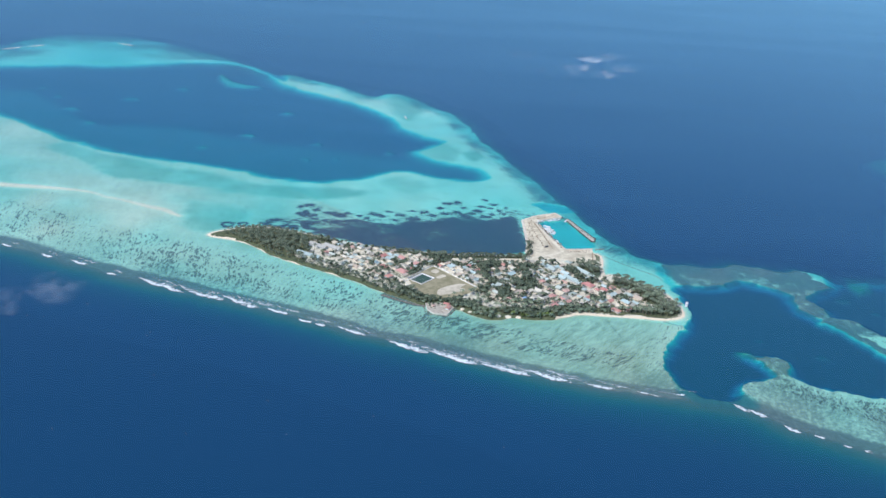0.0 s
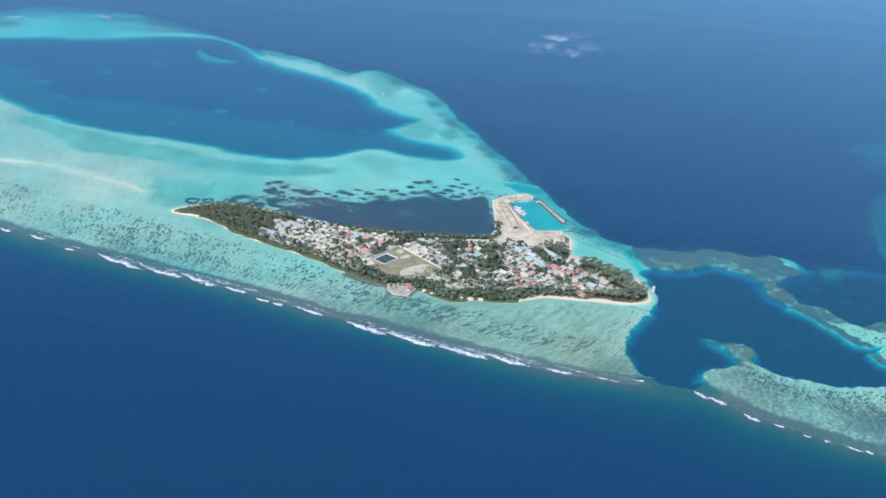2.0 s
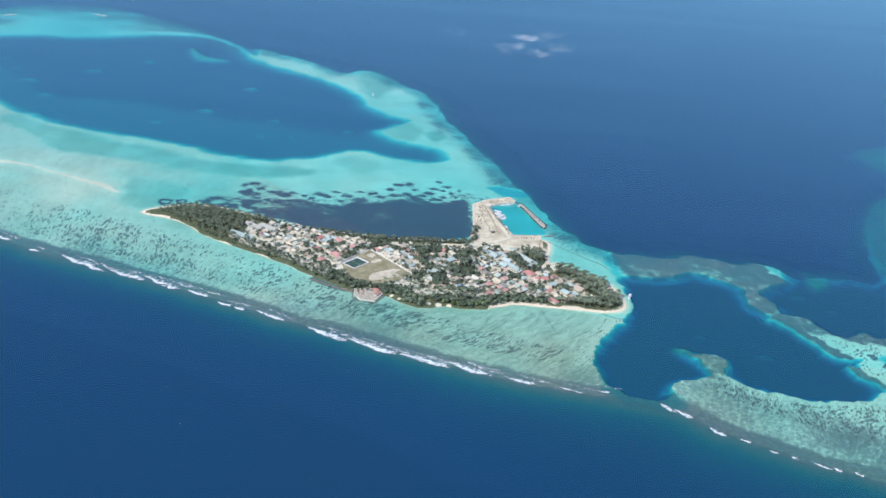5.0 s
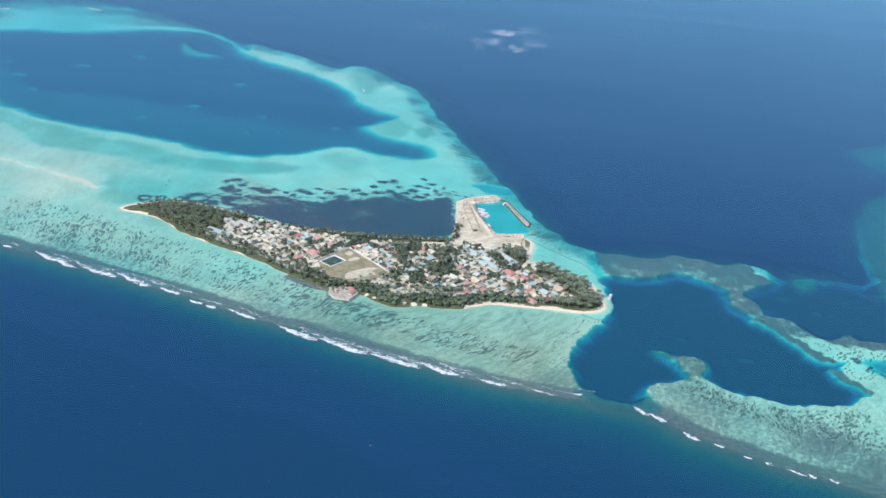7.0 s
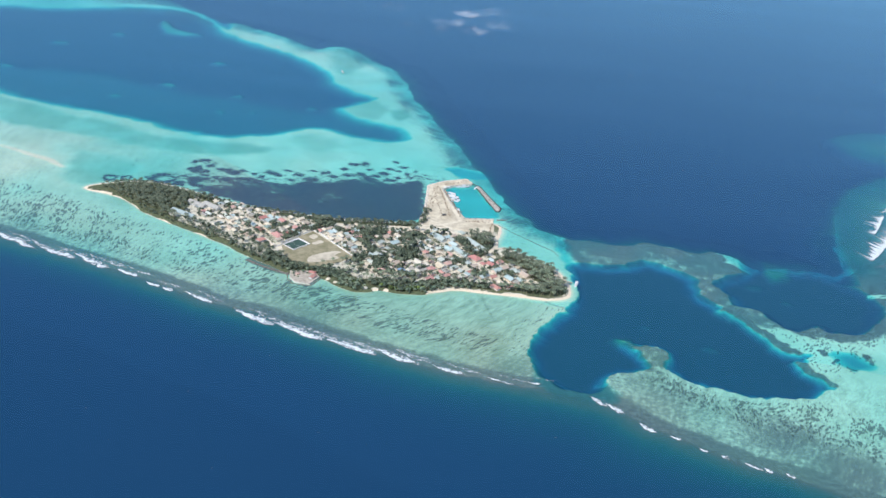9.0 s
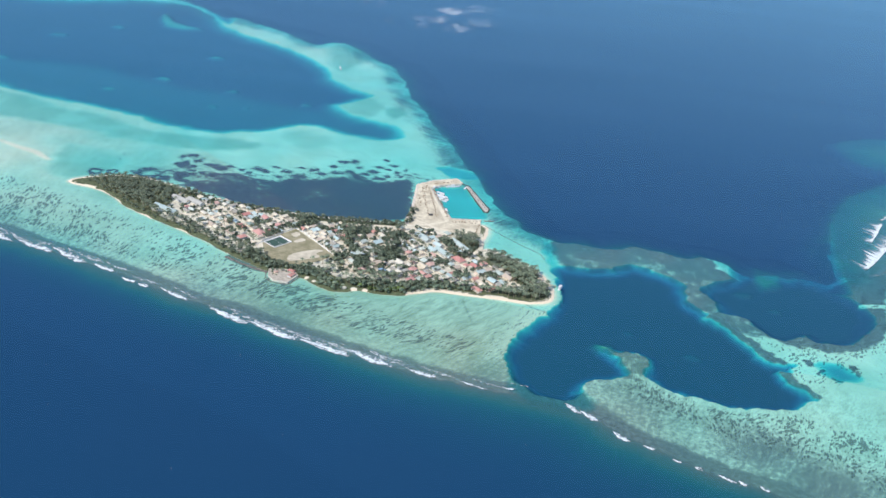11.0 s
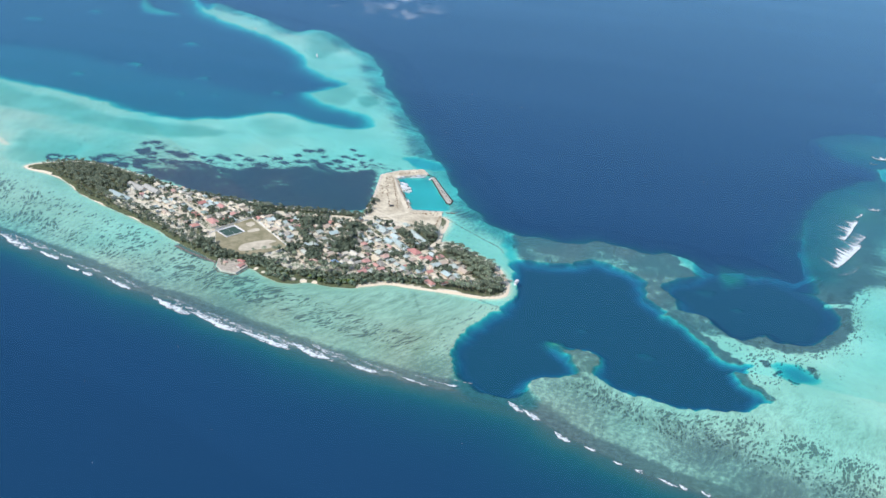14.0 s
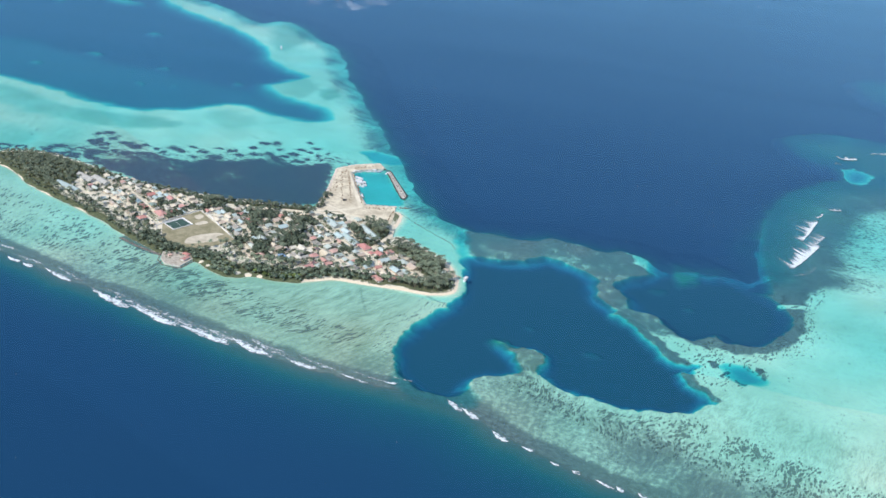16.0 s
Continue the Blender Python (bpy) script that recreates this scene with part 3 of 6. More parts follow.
# brown coral lip on the sandy shore of the eastern lagoon
for cx_, cy_, cr_ in ((721, 1765, 7), (779, 1769, 6), (788, 1757, 5), (729, 1741, 4), (735, 1750, 3), (700, 1690, 6)):
    coral = np.maximum(coral, 1.2 * step(np.hypot(wob_x - cx_, (wob_y - cy_) * 0.7), cr_ * 1.2, cr_ * 0.6))
shelf_y = np.interp(px, [p[0] for p in SHELF_NW], [p[1] for p in SHELF_NW])
for line, deep, slope, power in ((LAGOON_NW, 13.0, 40.0, 0.8), (LAGOON_A, 21.0, 19.0, 0.6), (LAGOON_B, 21.0, 19.0, 0.6), (POOL_A, 8.0, 20.0, 0.9),
                                 (POOL_B, 4.5, 14.0, 0.8), (PASS_EAST, 5.0, 25.0, 1.0), (HARBOUR_POND, 4.2, 10.0, 0.5), (GAP_NW, 13.0, 30.0, 1.0)):
    d = depth_in(wob_x, wob_y, smooth_line(line, steps=5 if line is not HARBOUR_POND else 1), 80.0)
    if line is LAGOON_NW:
        deep = 13.0 + 5.0 * step(py - shelf_y + 14 * lumps(px, py, 90, 29), -25, 30)
        coral = coral * (1 - 0.8 * step(d, -40, -12) * step(d, 8, 0))
    depth = np.maximum(depth, np.where(d > -4, deep * np.clip((d + 4) / slope, 0, 1) ** power, 0))
    if line is LAGOON_A:
        coral = coral * (1 - step(d, 2, 9))
fringe = np.maximum(step(depth_in(wob_x, wob_y, smooth_line(RIM_B), 60.0), -42, -6) * (px > 650), within([(655, 1830), (700, 1806), (760, 1800), (800, 1760), (740, 1720), (700, 1700), (690, 1740)], 14))
for lip, wide in ((FRINGE, 5.0), (FRINGE_WEST, 7.0)):
    d_lip, _ = line_distance(wob_x, wob_y, np.array(lip, float), False)
    depth = np.minimum(depth, 1.5 + 1.6 * np.clip(d_lip - wide, 0, 99))
    coral = np.maximum(coral, (1.1 + 0.4 * lumps(px, py, 9, 27)) * step(d_lip, wide + 4, wide * 0.6))
# a low saddle closes the southern pass
sill = within(PASS_SOUTH, 18)
depth = np.where(d_out < 12, depth + sill * np.clip(2.1 - depth, 0, 3), depth)
coral = np.maximum(coral, sill * 1.1)
gap = step(px, 615, 650) * step(px, 822, 790) * step(py, 1990, 2015) * (py < 2200)
depth = np.maximum(depth, gap * (14 + 4 * lumps(px, py, 45, 19)))
sunk = within(SUNK_PATCH, 14)
depth = np.where(sunk > 0.02, np.minimum(depth, 6.5 + 10 * (1 - sunk)), depth)
for line, shoal, reach in ((REEF_NE, 2.6, 22.0), (REEF_FAR, 4.0, 22.0)):
    d = depth_in(wob_x, wob_y, smooth_line(line), 70.0)
    depth = np.where(d > -reach, np.minimum(depth, shoal + 5.0 * step(d, 75, -5) + 18 * step(-d, 0, reach)), depth)
    coral = np.where(d > -reach, np.maximum((1.0 + 0.3 * lumps(px, py, 40, 86)) * step(d, 210, 150), 1.5 * (d < 0)), coral)
d_notch = depth_in(wob_x, wob_y, np.array(NOTCH, float), 30.0)
depth = np.maximum(depth, 6.0 * step(d_notch, -6, 9))
coral = coral * (1 - 0.6 * step(d_notch, -6, 4))
d_pool = depth_in(wob_x, wob_y, smooth_line(POOL_B), 60.0)
depth = np.where(d_pool > -3, 9.5 * np.clip((d_pool + 3) / 24, 0, 1) ** 0.7 + 0.8, depth)
coral = np.where(d_pool > 0, 0, np.maximum(coral, step(d_pool, -45, -20)))
# the coral islet with its sunken tail
d_islet = depth_in(wob_x, wob_y, smooth_line(ISLET), 40.0) + 3 * lumps(px, py, 13, 87)
d_tail, _ = line_distance(wob_x, wob_y, np.array([(465.0, 1712), (450, 1716), (432, 1729)]), False)
depth = np.where(d_islet > -14, np.minimum(depth, 0.9 + 17 * np.clip(-d_islet / 11, 0, 1)), depth)
depth = np.minimum(depth, 2.0 + 1.3 * np.clip(d_tail - 2, 0, 99))
coral = np.maximum(coral, step(d_islet, -7, 0) * (1.0 - 0.25 * step(d_islet, 3, 10) + 0.6 * lumps(px, py, 8, 24)))
coral = np.maximum(coral, 1.1 * step(d_tail, 9, 4))
silt = np.clip(0.16 * lumps(px, py, 130, 36) + 0.12 * lumps(px, py, 45, 37), 0, 1) * in_reef
for line, much, deeper, soft in ((GREY_BAND, 0.60, 0.5, 26), (SMUDGE, 0.5, 0.4, 30), (KNOB, 0.7, 0.4, 30), (HOOK, 0.55, 0.1, 16), (KNOLL, 0.45, 0.25, 34), (BROWN_NORTH, 0.6, 0.4, 16)):
    inner = within(line, soft)
    silt = np.maximum(silt, much * inner * (0.72 + 0.28 * lumps(px, py, 30, 38) + 0.22 * lumps(px, py, 75, 39)))
    depth = depth + deeper * inner * (depth < 5)
for line, much in ((LAGOON_A, 1.0), (LAGOON_B, 1.0), (LAGOON_NW, 0.45)):
    silt = np.maximum(silt, much * step(depth_in(wob_x, wob_y, smooth_line(line), 40.0), 2, 22))
# a grey fan of rubble on the southern flat towards the lagoon
fan = np.exp(-(((px - 245) / 75) ** 2 + ((py - 1668) / 62) ** 2))
silt = np.maximum(silt, in_reef * by_south * np.clip(0.8 * fan * (0.85 + 0.35 * lumps(px, py, 22, 82)), 0, 0.8))
silt = np.maximum(silt, in_reef * by_south * (0.20 + 0.26 * step(px, -160, 20) * step(px, 360, 280) + 0.10 * lumps(px, py, 60, 32)) * step(d_south, 10, 40) * np.interp(px, [380, 420, 620, 760], [1, 0.9, 0.5, 0.15]))
# small shoals in the lagoons
for k, (sx, sy) in enumerate(PATCH_REEFS + [(560, 1745), (470, 1790), (690, 1925), (640, 1965)]):
    wide = (9, 7, 6, 10)[k % 4]
    d = np.hypot((wob_x - sx) / (1.5 * wide), (wob_y - sy) / wide)
    near = d < 2.2
    depth[near] = np.minimum(depth[near], (6.2 if k < 16 else 14.5) + 0.9 * (k % 3) + 12 * np.clip(d[near] - 0.6, 0, 2))
bar_nw = within(BAR_NW, 12)
depth = np.where(bar_nw > 0.02, np.minimum(depth, 4.5 + 12 * (1 - bar_nw)), depth)
d_land = depth_in(px, py, island_line, 120.0)
shore = np.where(d_land > -12, np.maximum(0.25 - d_land * 0.11, 0.25), 99)
depth = np.minimum(depth, shore)
bar_line = smooth_line(SANDBAR, False)
d_bar, bar_run = line_distance(px, py, bar_line, False)
bar_wide = np.interp(px, [-1190, -900, -720, -690, -620, -540, -518], [9, 8, 3.5, 1.5, 3, 6, 2]) + 1.2 * lumps(px, py, 25, 26)
depth = np.where(d_bar < 34, np.minimum(depth, np.maximum(0.10, 0.12 + 1.7 * np.clip((d_bar - bar_wide) / 24, 0, 1) ** 0.7)), depth)
silt = silt * step(d_bar, 8, 30)
# a sandy channel through the rim of the eastern pool
d_cut, _ = line_distance(px, py, np.array([(822.0, 1968), (836, 1973), (856, 1978), (905, 1965)]), False)
coral = coral * step(d_cut, 3, 8)
for trench in ([(230.0, 1803), (237, 1780), (252, 1740)], [(323.0, 1813), (337, 1806), (350, 1801)]):
    d_cut2, _ = line_distance(px, py, np.array(trench), False)
    coral = np.maximum(coral, 0.6 * step(d_cut2, 3.2, 0.8))
d_strip = depth_in(px, py, np.array([(-130.0, 1826), (-108, 1812), (-77, 1798), (-58, 1796), (-62, 1809), (-83, 1814), (-107, 1827), (-124, 1836)]), 20.0)
coral = np.maximum(coral, 1.6 * step(d_strip, -3, 1))
depth = np.where(d_cut < 7, np.minimum(depth, 2.2), depth)
# coral heads behind the crest, dense in patches
south_in = np.where(in_reef & by_south, d_south, 0)
near_side, far_side = np.interp(px, [-500, -200, 0, 330, 400], [30, 34, 48, 58, 72]), np.interp(px, [-500, -200, -60, 60, 330, 400], [185, 165, 150, 138, 138, 205])
heads = step(south_in, near_side, near_side + 24) * step(south_in, far_side, far_side - 32)
heads = heads * np.clip(np.interp(px, [-600, -300, -100, 60, 250, 300, 390, 450], [0.68, 0.78, 0.8, 1.0, 0.95, 0.35, 0.5, 0.85]) + 0.22 * lumps(px, py, 80, 15) + 0.25 * lumps(px, py, 30, 83), 0, 1)
rim_dash = step(depth_in(px, py, smooth_line(LAGOON_A), 60.0), -45, -14) * (px < 370) * (py < 1800) * (py > 1640)
d_rim = depth_in(px, py, smooth_line(LAGOON_A), 60.0)
heads = heads * step(-d_rim, 6, 24)
heads = np.maximum(heads, 0.62 * rim_dash)
heads = np.maximum(heads, 0.8 * east_reef * step(-d_out, 70, 110) * step(-d_out, 240, 150))
heads = np.maximum(heads, 0.75 * fringe)
heads = heads * step(-d_land, -4, 18) * step(-depth, -6, -3.5)
# seagrass behind the island, with loose tufts along its outer side
d_grass = depth_in(wob_x, wob_y, smooth_line(SEAGRASS), 90.0)
grass = np.clip(0.5 + d_grass / 45.0, 0, 0.63 + 0.18 * step(px, -120, 10) - 0.08 * step(px, -220, -280) + 0.16 * lumps(px, py, 50, 18))
outer_band = step(d_grass, -75, -12) * step(d_grass, 0, -10) * (py > 2080) * (px > -330)
grass = np.maximum(grass, 0.36 * outer_band)
for k, (tx, ty, ta, tb, hole) in enumerate(GRASS_TUFTS):
    e = np.hypot((px - tx + 2 * lumps(px, py, 9, 40 + k)) / ta, (py - ty + 3 * lumps(px, py, 11, 60 + k)) / tb)
    tuft = np.clip(1.0 - 0.5 * e if hole else 0.80 - 0.38 * e, 0, 1)
    if hole:
        tuft = np.minimum(tuft, np.clip(0.1 + 0.75 * e, 0, 1))
    grass = np.maximum(grass, np.where(e < 2, tuft, 0))
grass = grass * step(-d_land, -6, 3)
silt = np.maximum(silt, 0.55 * step(d_grass, -15, 15))
depth = depth + 0.3 * step(grass, 0.45, 0.75) * (d_land < -3)
cover = np.stack([np.clip(coral, 0, 1.7), np.clip(heads, 0, 1), grass, np.clip(silt, 0, 1)], 1)
# across and along the strands that run from the crest to the shore, and how strongly the flat is streaked
edge_y = np.interp(px, south_line[:, 0], south_line[:, 1])
lean = np.radians(np.interp(px, [-600, -350, -60, 120, 300, 400, 560, 800], [95, 90, 68, 58, 60, 82, 80, 74]))
strand_u = px - (py - edge_y) / np.tan(lean)
streaky = in_reef * by_south * step(px, -140, 40) * step(px, 330, 270) * step(d_south, 30, 70) * step(-d_land, -2, 22)
streaky = np.maximum(streaky, 0.75 * in_reef * by_south * step(px, 390, 470) * step(d_south, 40, 110) * step(d_south, 330, 230))
streaky = np.maximum(streaky, 0.3 * in_reef * by_south * (px < 0) * step(d_south, 40, 80) * step(-d_land, -2, 22))
grain = np.stack([strand_u / 6.0, d_south / np.interp(px, [370, 420], [26.0, 19.0]), streaky], 1)
grain = np.where((east_reef > 0.3)[:, None], np.stack([py / 6.0, px / 14.0, np.zeros_like(px)], 1), grain)
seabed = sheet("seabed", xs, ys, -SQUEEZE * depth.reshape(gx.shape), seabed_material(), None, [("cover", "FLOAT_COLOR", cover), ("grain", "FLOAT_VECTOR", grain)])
tagged(seabed, "pale sand and brown coral reef flat under clear sea water", "seabed", kind="structure")

wx, wy = np.array([-9000.0, -3000, 0, 3000, 9000]), np.array([-3000.0, 0, 3000, 6000, 9000])
sea = sheet("water", wx, wy, np.zeros((5, 5)), water_material())
tagged(sea, "clear blue tropical sea with small ripples", "sea", kind="structure")

# land
lx, ly = np.arange(-470, 380, 2.5), np.arange(1740, 2100, 2.5)
hx, hy = np.meshgrid(lx, ly)
qx, qy = hx.ravel(), hy.ravel()
hd = depth_in(qx, qy, island_line, 60.0) + 1.2 * lumps(qx, qy, 14, 22)
hz = -0.45 + 1.85 * step(hd, -4, np.where((qx > 150) | (qx < -400), 9, 5)) + 0.04 * lumps(qx, qy, 12, 20)
MID_X, MID_Y = [-460, -300, -120, 0, 200, 360], [2010, 1992, 1925, 1900, 1935, 1890]
south_side = qy < np.interp(qx, MID_X, MID_Y)
scrub = np.where(south_side, (1 - (0.5 - 0.3 * lumps(qx, qy, 15, 89)) * (qx < -105) * (qx > -270) * step(hd, 6, 13)) * step(hd, np.where(qx < -105, 32, 46), np.where(qx < -105, 18, 28)) * step(hd + 2.5 * lumps(qx, qy, 24, 93) * (qx < -130), np.where(qx < 150, np.where(qx > -130, -4, np.where(qx > -400, -3, 2)), 7), np.where(qx < 150, np.where(qx > -130, -1, np.where(qx > -400, 0.5, 6)), 12)), 0.8 * step(hd, 24, 14) * step(hd, 3, 8) * (qx < 100))
scrub = np.maximum(scrub, step(qx, -255, -275) * step(hd, np.where(qx < -410, 8, 3), np.where(qx < -410, 15, 7)) * 0.9)
scrub = np.maximum(scrub, 0.9 * step(depth_in(qx, qy, smooth_line(GROVE_EAST), 30.0), -3, 6) * step(hd, 8, 13))
scrub = np.maximum(scrub, 0.8 * step(depth_in(qx, qy, smooth_line(GROVE_QUAY), 30.0), -3, 4))
scrub = np.maximum(scrub, (0.34 + 0.16 * step(qx, 0, 60) + 0.3 * lumps(qx, qy, 28, 25)) * (hd > 4))
for bx_, by_, br_ in ((2, 1797, 4), (14, 1789, 4), (31, 1787, 3.5), (59, 1782, 5.5), (74, 1783, 5.5), (90, 1784, 5), (-277, 1954, 14), (-252, 1946, 14), (-225, 1938, 18), (-211, 1947, 14), (333, 1884, 14), (345, 1878, 9), (299, 1858, 14)):
    scrub = scrub * step(np.hypot(qx - bx_, qy - by_), br_ * 0.6, br_ * 1.1)
shade = np.stack([scrub] * 3 + [np.ones_like(scrub)], 1)
land = sheet("ground", lx, ly, hz.reshape(hx.shape), land_material(), hd > -5, [("scrub", "FLOAT_COLOR", shade)])
tagged(land, "low island of pale coral sand and soil with scrub", "ground", kind="structure")

# ---- helpers for things ----
class Shape:
    """Collects points and faces of one mesh."""

    def __init__(self):
        self.v, self.f = [], []

    def add(self, verts, faces):
        n = len(self.v)
        self.v += [tuple(p) for p in verts]
        self.f += [tuple(n + i for i in f) for f in faces]
        return self

    def box(self, x, y, z, sx, sy, sz, turn=0.0):
        c, s = math.cos(turn), math.sin(turn)
        pts = []
        for k in (0, sz):
            for a, b in ((-1, -1), (1, -1), (1, 1), (-1, 1)):
                u, w = a * sx / 2, b * sy / 2
                pts.append((x + u * c - w * s, y + u * s + w * c, z + k))
        return self.add(pts, [(3, 2, 1, 0), (4, 5, 6, 7), (0, 1, 5, 4), (1, 2, 6, 5), (2, 3, 7, 6), (3, 0, 4, 7)])

    def tube(self, points, radii, sides=6):
        """A tapering stem through the points."""
        rings = []
        for (x, y, z), r in zip(points, radii):
            rings.append([(x + r * math.cos(2 * math.pi * k / sides), y + r * math.sin(2 * math.pi * k / sides), z) for k in range(sides)])
        n = len(rings)
        faces = [(i * sides + k, i * sides + (k + 1) % sides, (i + 1) * sides + (k + 1) % sides, (i + 1) * sides + k) for i in range(n - 1) for k in range(sides)]
        faces += [tuple(range(sides))[::-1], tuple((n - 1) * sides + k for k in range(sides))]
        return self.add([p for r in rings for p in r], faces)

    def wall_line(self, points, wide, z0, z1, closed=False):
        """An upright band of that width along a plan line."""
        p = list(points) + ([points[0]] if closed else [])
        for (ax, ay), (bx, by) in zip(p, p[1:]):
            run = math.hypot(bx - ax, by - ay)
            if run > 0.01:
                self.box((ax + bx) / 2, (ay + by) / 2, z0, run + wide * 0.98, wide, z1 - z0, math.atan2(by - ay, bx - ax))
        return self


def linked(name, mesh, parent=None, label=""):
    ob = new(name, mesh)
    if parent is not None:
        ob.parent = parent
    return tagged(ob, label)


def mesh_of(name, shape, mat, smooth=False):
    mesh = bpy.data.meshes.new(name)
    mesh.from_pydata(shape.v, [], shape.f)
    mesh.materials.append(mat)
    if smooth:
        mesh.polygons.foreach_set("use_smooth", np.ones(len(mesh.polygons), bool))
    mesh.update()
    return mesh


def part(name, shape, mat, parent, label="", smooth=False):
    return linked(name, mesh_of(name, shape, mat, smooth), parent, label)


def thing(name, label, category, group="", place=None):
    ob = new(name)
    ob.empty_display_size = 0.5
    if place is not None:
        ob.matrix_basis = place
    return tagged(ob, label, category, group)


def slab(name, outline, z0, z1, mat):
    """A flat body over a plan outline, its top cut into triangles."""
    bm = bmesh.new()
    top = [bm.verts.new((x, y, z1)) for x, y in outline]
    low = [bm.verts.new((x, y, z0)) for x, y in outline]
    n = len(top)
    for i in range(n):
        bm.faces.new((top[i], top[(i + 1) % n], low[(i + 1) % n], low[i]))
    face = bm.faces.new(top)
    bmesh.ops.recalc_face_normals(bm, faces=bm.faces)
    bmesh.ops.triangulate(bm, faces=[face])
    mesh = bpy.data.meshes.new(name)
    bm.to_mesh(mesh)
    bm.free()
    mesh.materials.append(mat)
    return mesh


def joined(name, protos, poses, mat):
    """One mesh out of many copies of a few low shapes. poses: which shape, x, y, z, size, turn."""
    verts, faces, base = [], [], 0
    for k, x, y, z, size, turn in poses:
        v, f = protos[k]
        c, s = math.cos(turn) * size, math.sin(turn) * size
        w = np.empty_like(v)
        w[:, 0], w[:, 1], w[:, 2] = v[:, 0] * c - v[:, 1] * s + x, v[:, 0] * s + v[:, 1] * c + y, v[:, 2] * size + z
        verts.append(w)
        faces.append(f + base)
        base += len(v)
    verts, faces = np.concatenate(verts), np.concatenate(faces)
    side = faces.shape[1]
    mesh = bpy.data.meshes.new(name)
    mesh.vertices.add(len(verts))
    mesh.vertices.foreach_set("co", verts.ravel())
    mesh.loops.add(faces.size)
    mesh.loops.foreach_set("vertex_index", faces.ravel().astype(np.int32))
    mesh.polygons.add(len(faces))
    mesh.polygons.foreach_set("loop_start", np.arange(0, faces.size, side, dtype=np.int32))
    mesh.update(calc_edges=True)
    mesh.materials.append(mat)
    return mesh


def foliage(name, low, high, vary=0.35):
    """Leaves: each leaf and each tree a little different."""
    m, nodes, links, shader = material(name)
    leaf = node(nodes, "NewGeometry").outputs["Random Per Island"]
    tree = node(nodes, "ObjectInfo").outputs["Random"]
    place = node(nodes, "NewGeometry").outputs["Position"]
    patch = noise_node(nodes, links, 0.08, 2, place)
    fac = calc(nodes, links, "ADD", calc(nodes, links, "MULTIPLY", leaf, 0.5), calc(nodes, links, "MULTIPLY", patch, 0.5))
    colour = mixed(nodes, links, spread(nodes, links, fac, 0.25, 0.75), low, high)
    hsv = node(nodes, "HueSaturation")
    links.new(colour, hsv.inputs["Color"])
    links.new(spread(nodes, links, tree, 0, 1, 1 - vary, 1 + vary), hsv.inputs["Value"])
    links.new(hsv.outputs["Color"], shader.inputs["Base Color"])
    shader.inputs["Roughness"].default_value = 0.65
    return m


def flat_random(name, colours, rough=0.7):
    """Paint or sheet metal that differs from thing to thing, with streaks of dirt."""
    m, nodes, links, shader = material(name)
    chance = node(nodes, "ObjectInfo").outputs["Random"]
    ramp = node(nodes, "ValToRGB")
    ramp.color_ramp.interpolation = "CONSTANT"
    while len(ramp.color_ramp.elements) < len(colours):
        ramp.color_ramp.elements.new(0.5)
    for k, (element, colour) in enumerate(zip(ramp.color_ramp.elements, colours)):
        element.position, element.color = k / len(colours), (*colour, 1)
    links.new(chance, ramp.inputs[0])
    place = node(nodes, "NewGeometry").outputs["Position"]
    dirt = spread(nodes, links, noise_node(nodes, links, 0.35, 5, place, 0.65), 0.42, 0.75, 0.0, 0.5)
    colour = mixed(nodes, links, dirt, ramp.outputs["Color"], (0.30, 0.26, 0.21))
    links.new(colour, shader.inputs["Base Color"])
    shader.inputs["Roughness"].default_value = rough
    return m


ROOF_PALE = flat_random("pale_sheet_roof", [(0.74, 0.71, 0.59), (0.70, 0.62, 0.46), (0.44, 0.44, 0.38), (0.76, 0.69, 0.54), (0.36, 0.35, 0.30), (0.60, 0.68, 0.60), (0.78, 0.71, 0.55), (0.46, 0.55, 0.50), (0.58, 0.48, 0.38)], 0.85)
ROOF_RED = flat_random("red_roof", [(0.60, 0.27, 0.24), (0.55, 0.24, 0.21), (0.64, 0.34, 0.30)], 0.6)
ROOF_PINK = flat_random("faded_red_roof", [(0.66, 0.36, 0.31), (0.60, 0.30, 0.25), (0.64, 0.42, 0.35)], 0.65)
ROOF_BLUE = flat_random("blue_roof", [(0.44, 0.57, 0.55), (0.50, 0.61, 0.58), (0.39, 0.51, 0.51)], 0.8)
ROOF_DEEP_BLUE = flat_random("bright_blue_roof", [(0.24, 0.40, 0.60), (0.26, 0.43, 0.63)], 0.5)
ROOF_GREY = flat_random("grey_sheet_roof", [(0.44, 0.45, 0.42), (0.48, 0.49, 0.45)], 0.7)
ROOF_TEAL = flat_random("pale_teal_roof", [(0.50, 0.66, 0.65), (0.56, 0.69, 0.68)], 0.55)
ROOF_GREEN = flat_random("grey_green_roof", [(0.20, 0.32, 0.29), (0.24, 0.34, 0.30)], 0.6)
WALLS = flat_random("rendered_wall", [(0.74, 0.72, 0.66), (0.70, 0.62, 0.50), (0.62, 0.66, 0.66), (0.76, 0.66, 0.58), (0.58, 0.62, 0.52)], 0.9)
TRIM = weathered("ridge_metal", (0.55, 0.56, 0.56), (0.70, 0.70, 0.68), 2.0, 0.5)
CONCRETE = weathered("pale_concrete", (0.55, 0.53, 0.46), (0.73, 0.70, 0.61), 7, 0.9)
FILL = weathered("compacted_coral_fill", (0.50, 0.435, 0.31), (0.80, 0.735, 0.56), 20, 0.95)
MOLE_TOP = weathered("grey_rubble_fill", (0.36, 0.35, 0.32), (0.64, 0.60, 0.52), 4, 0.95)
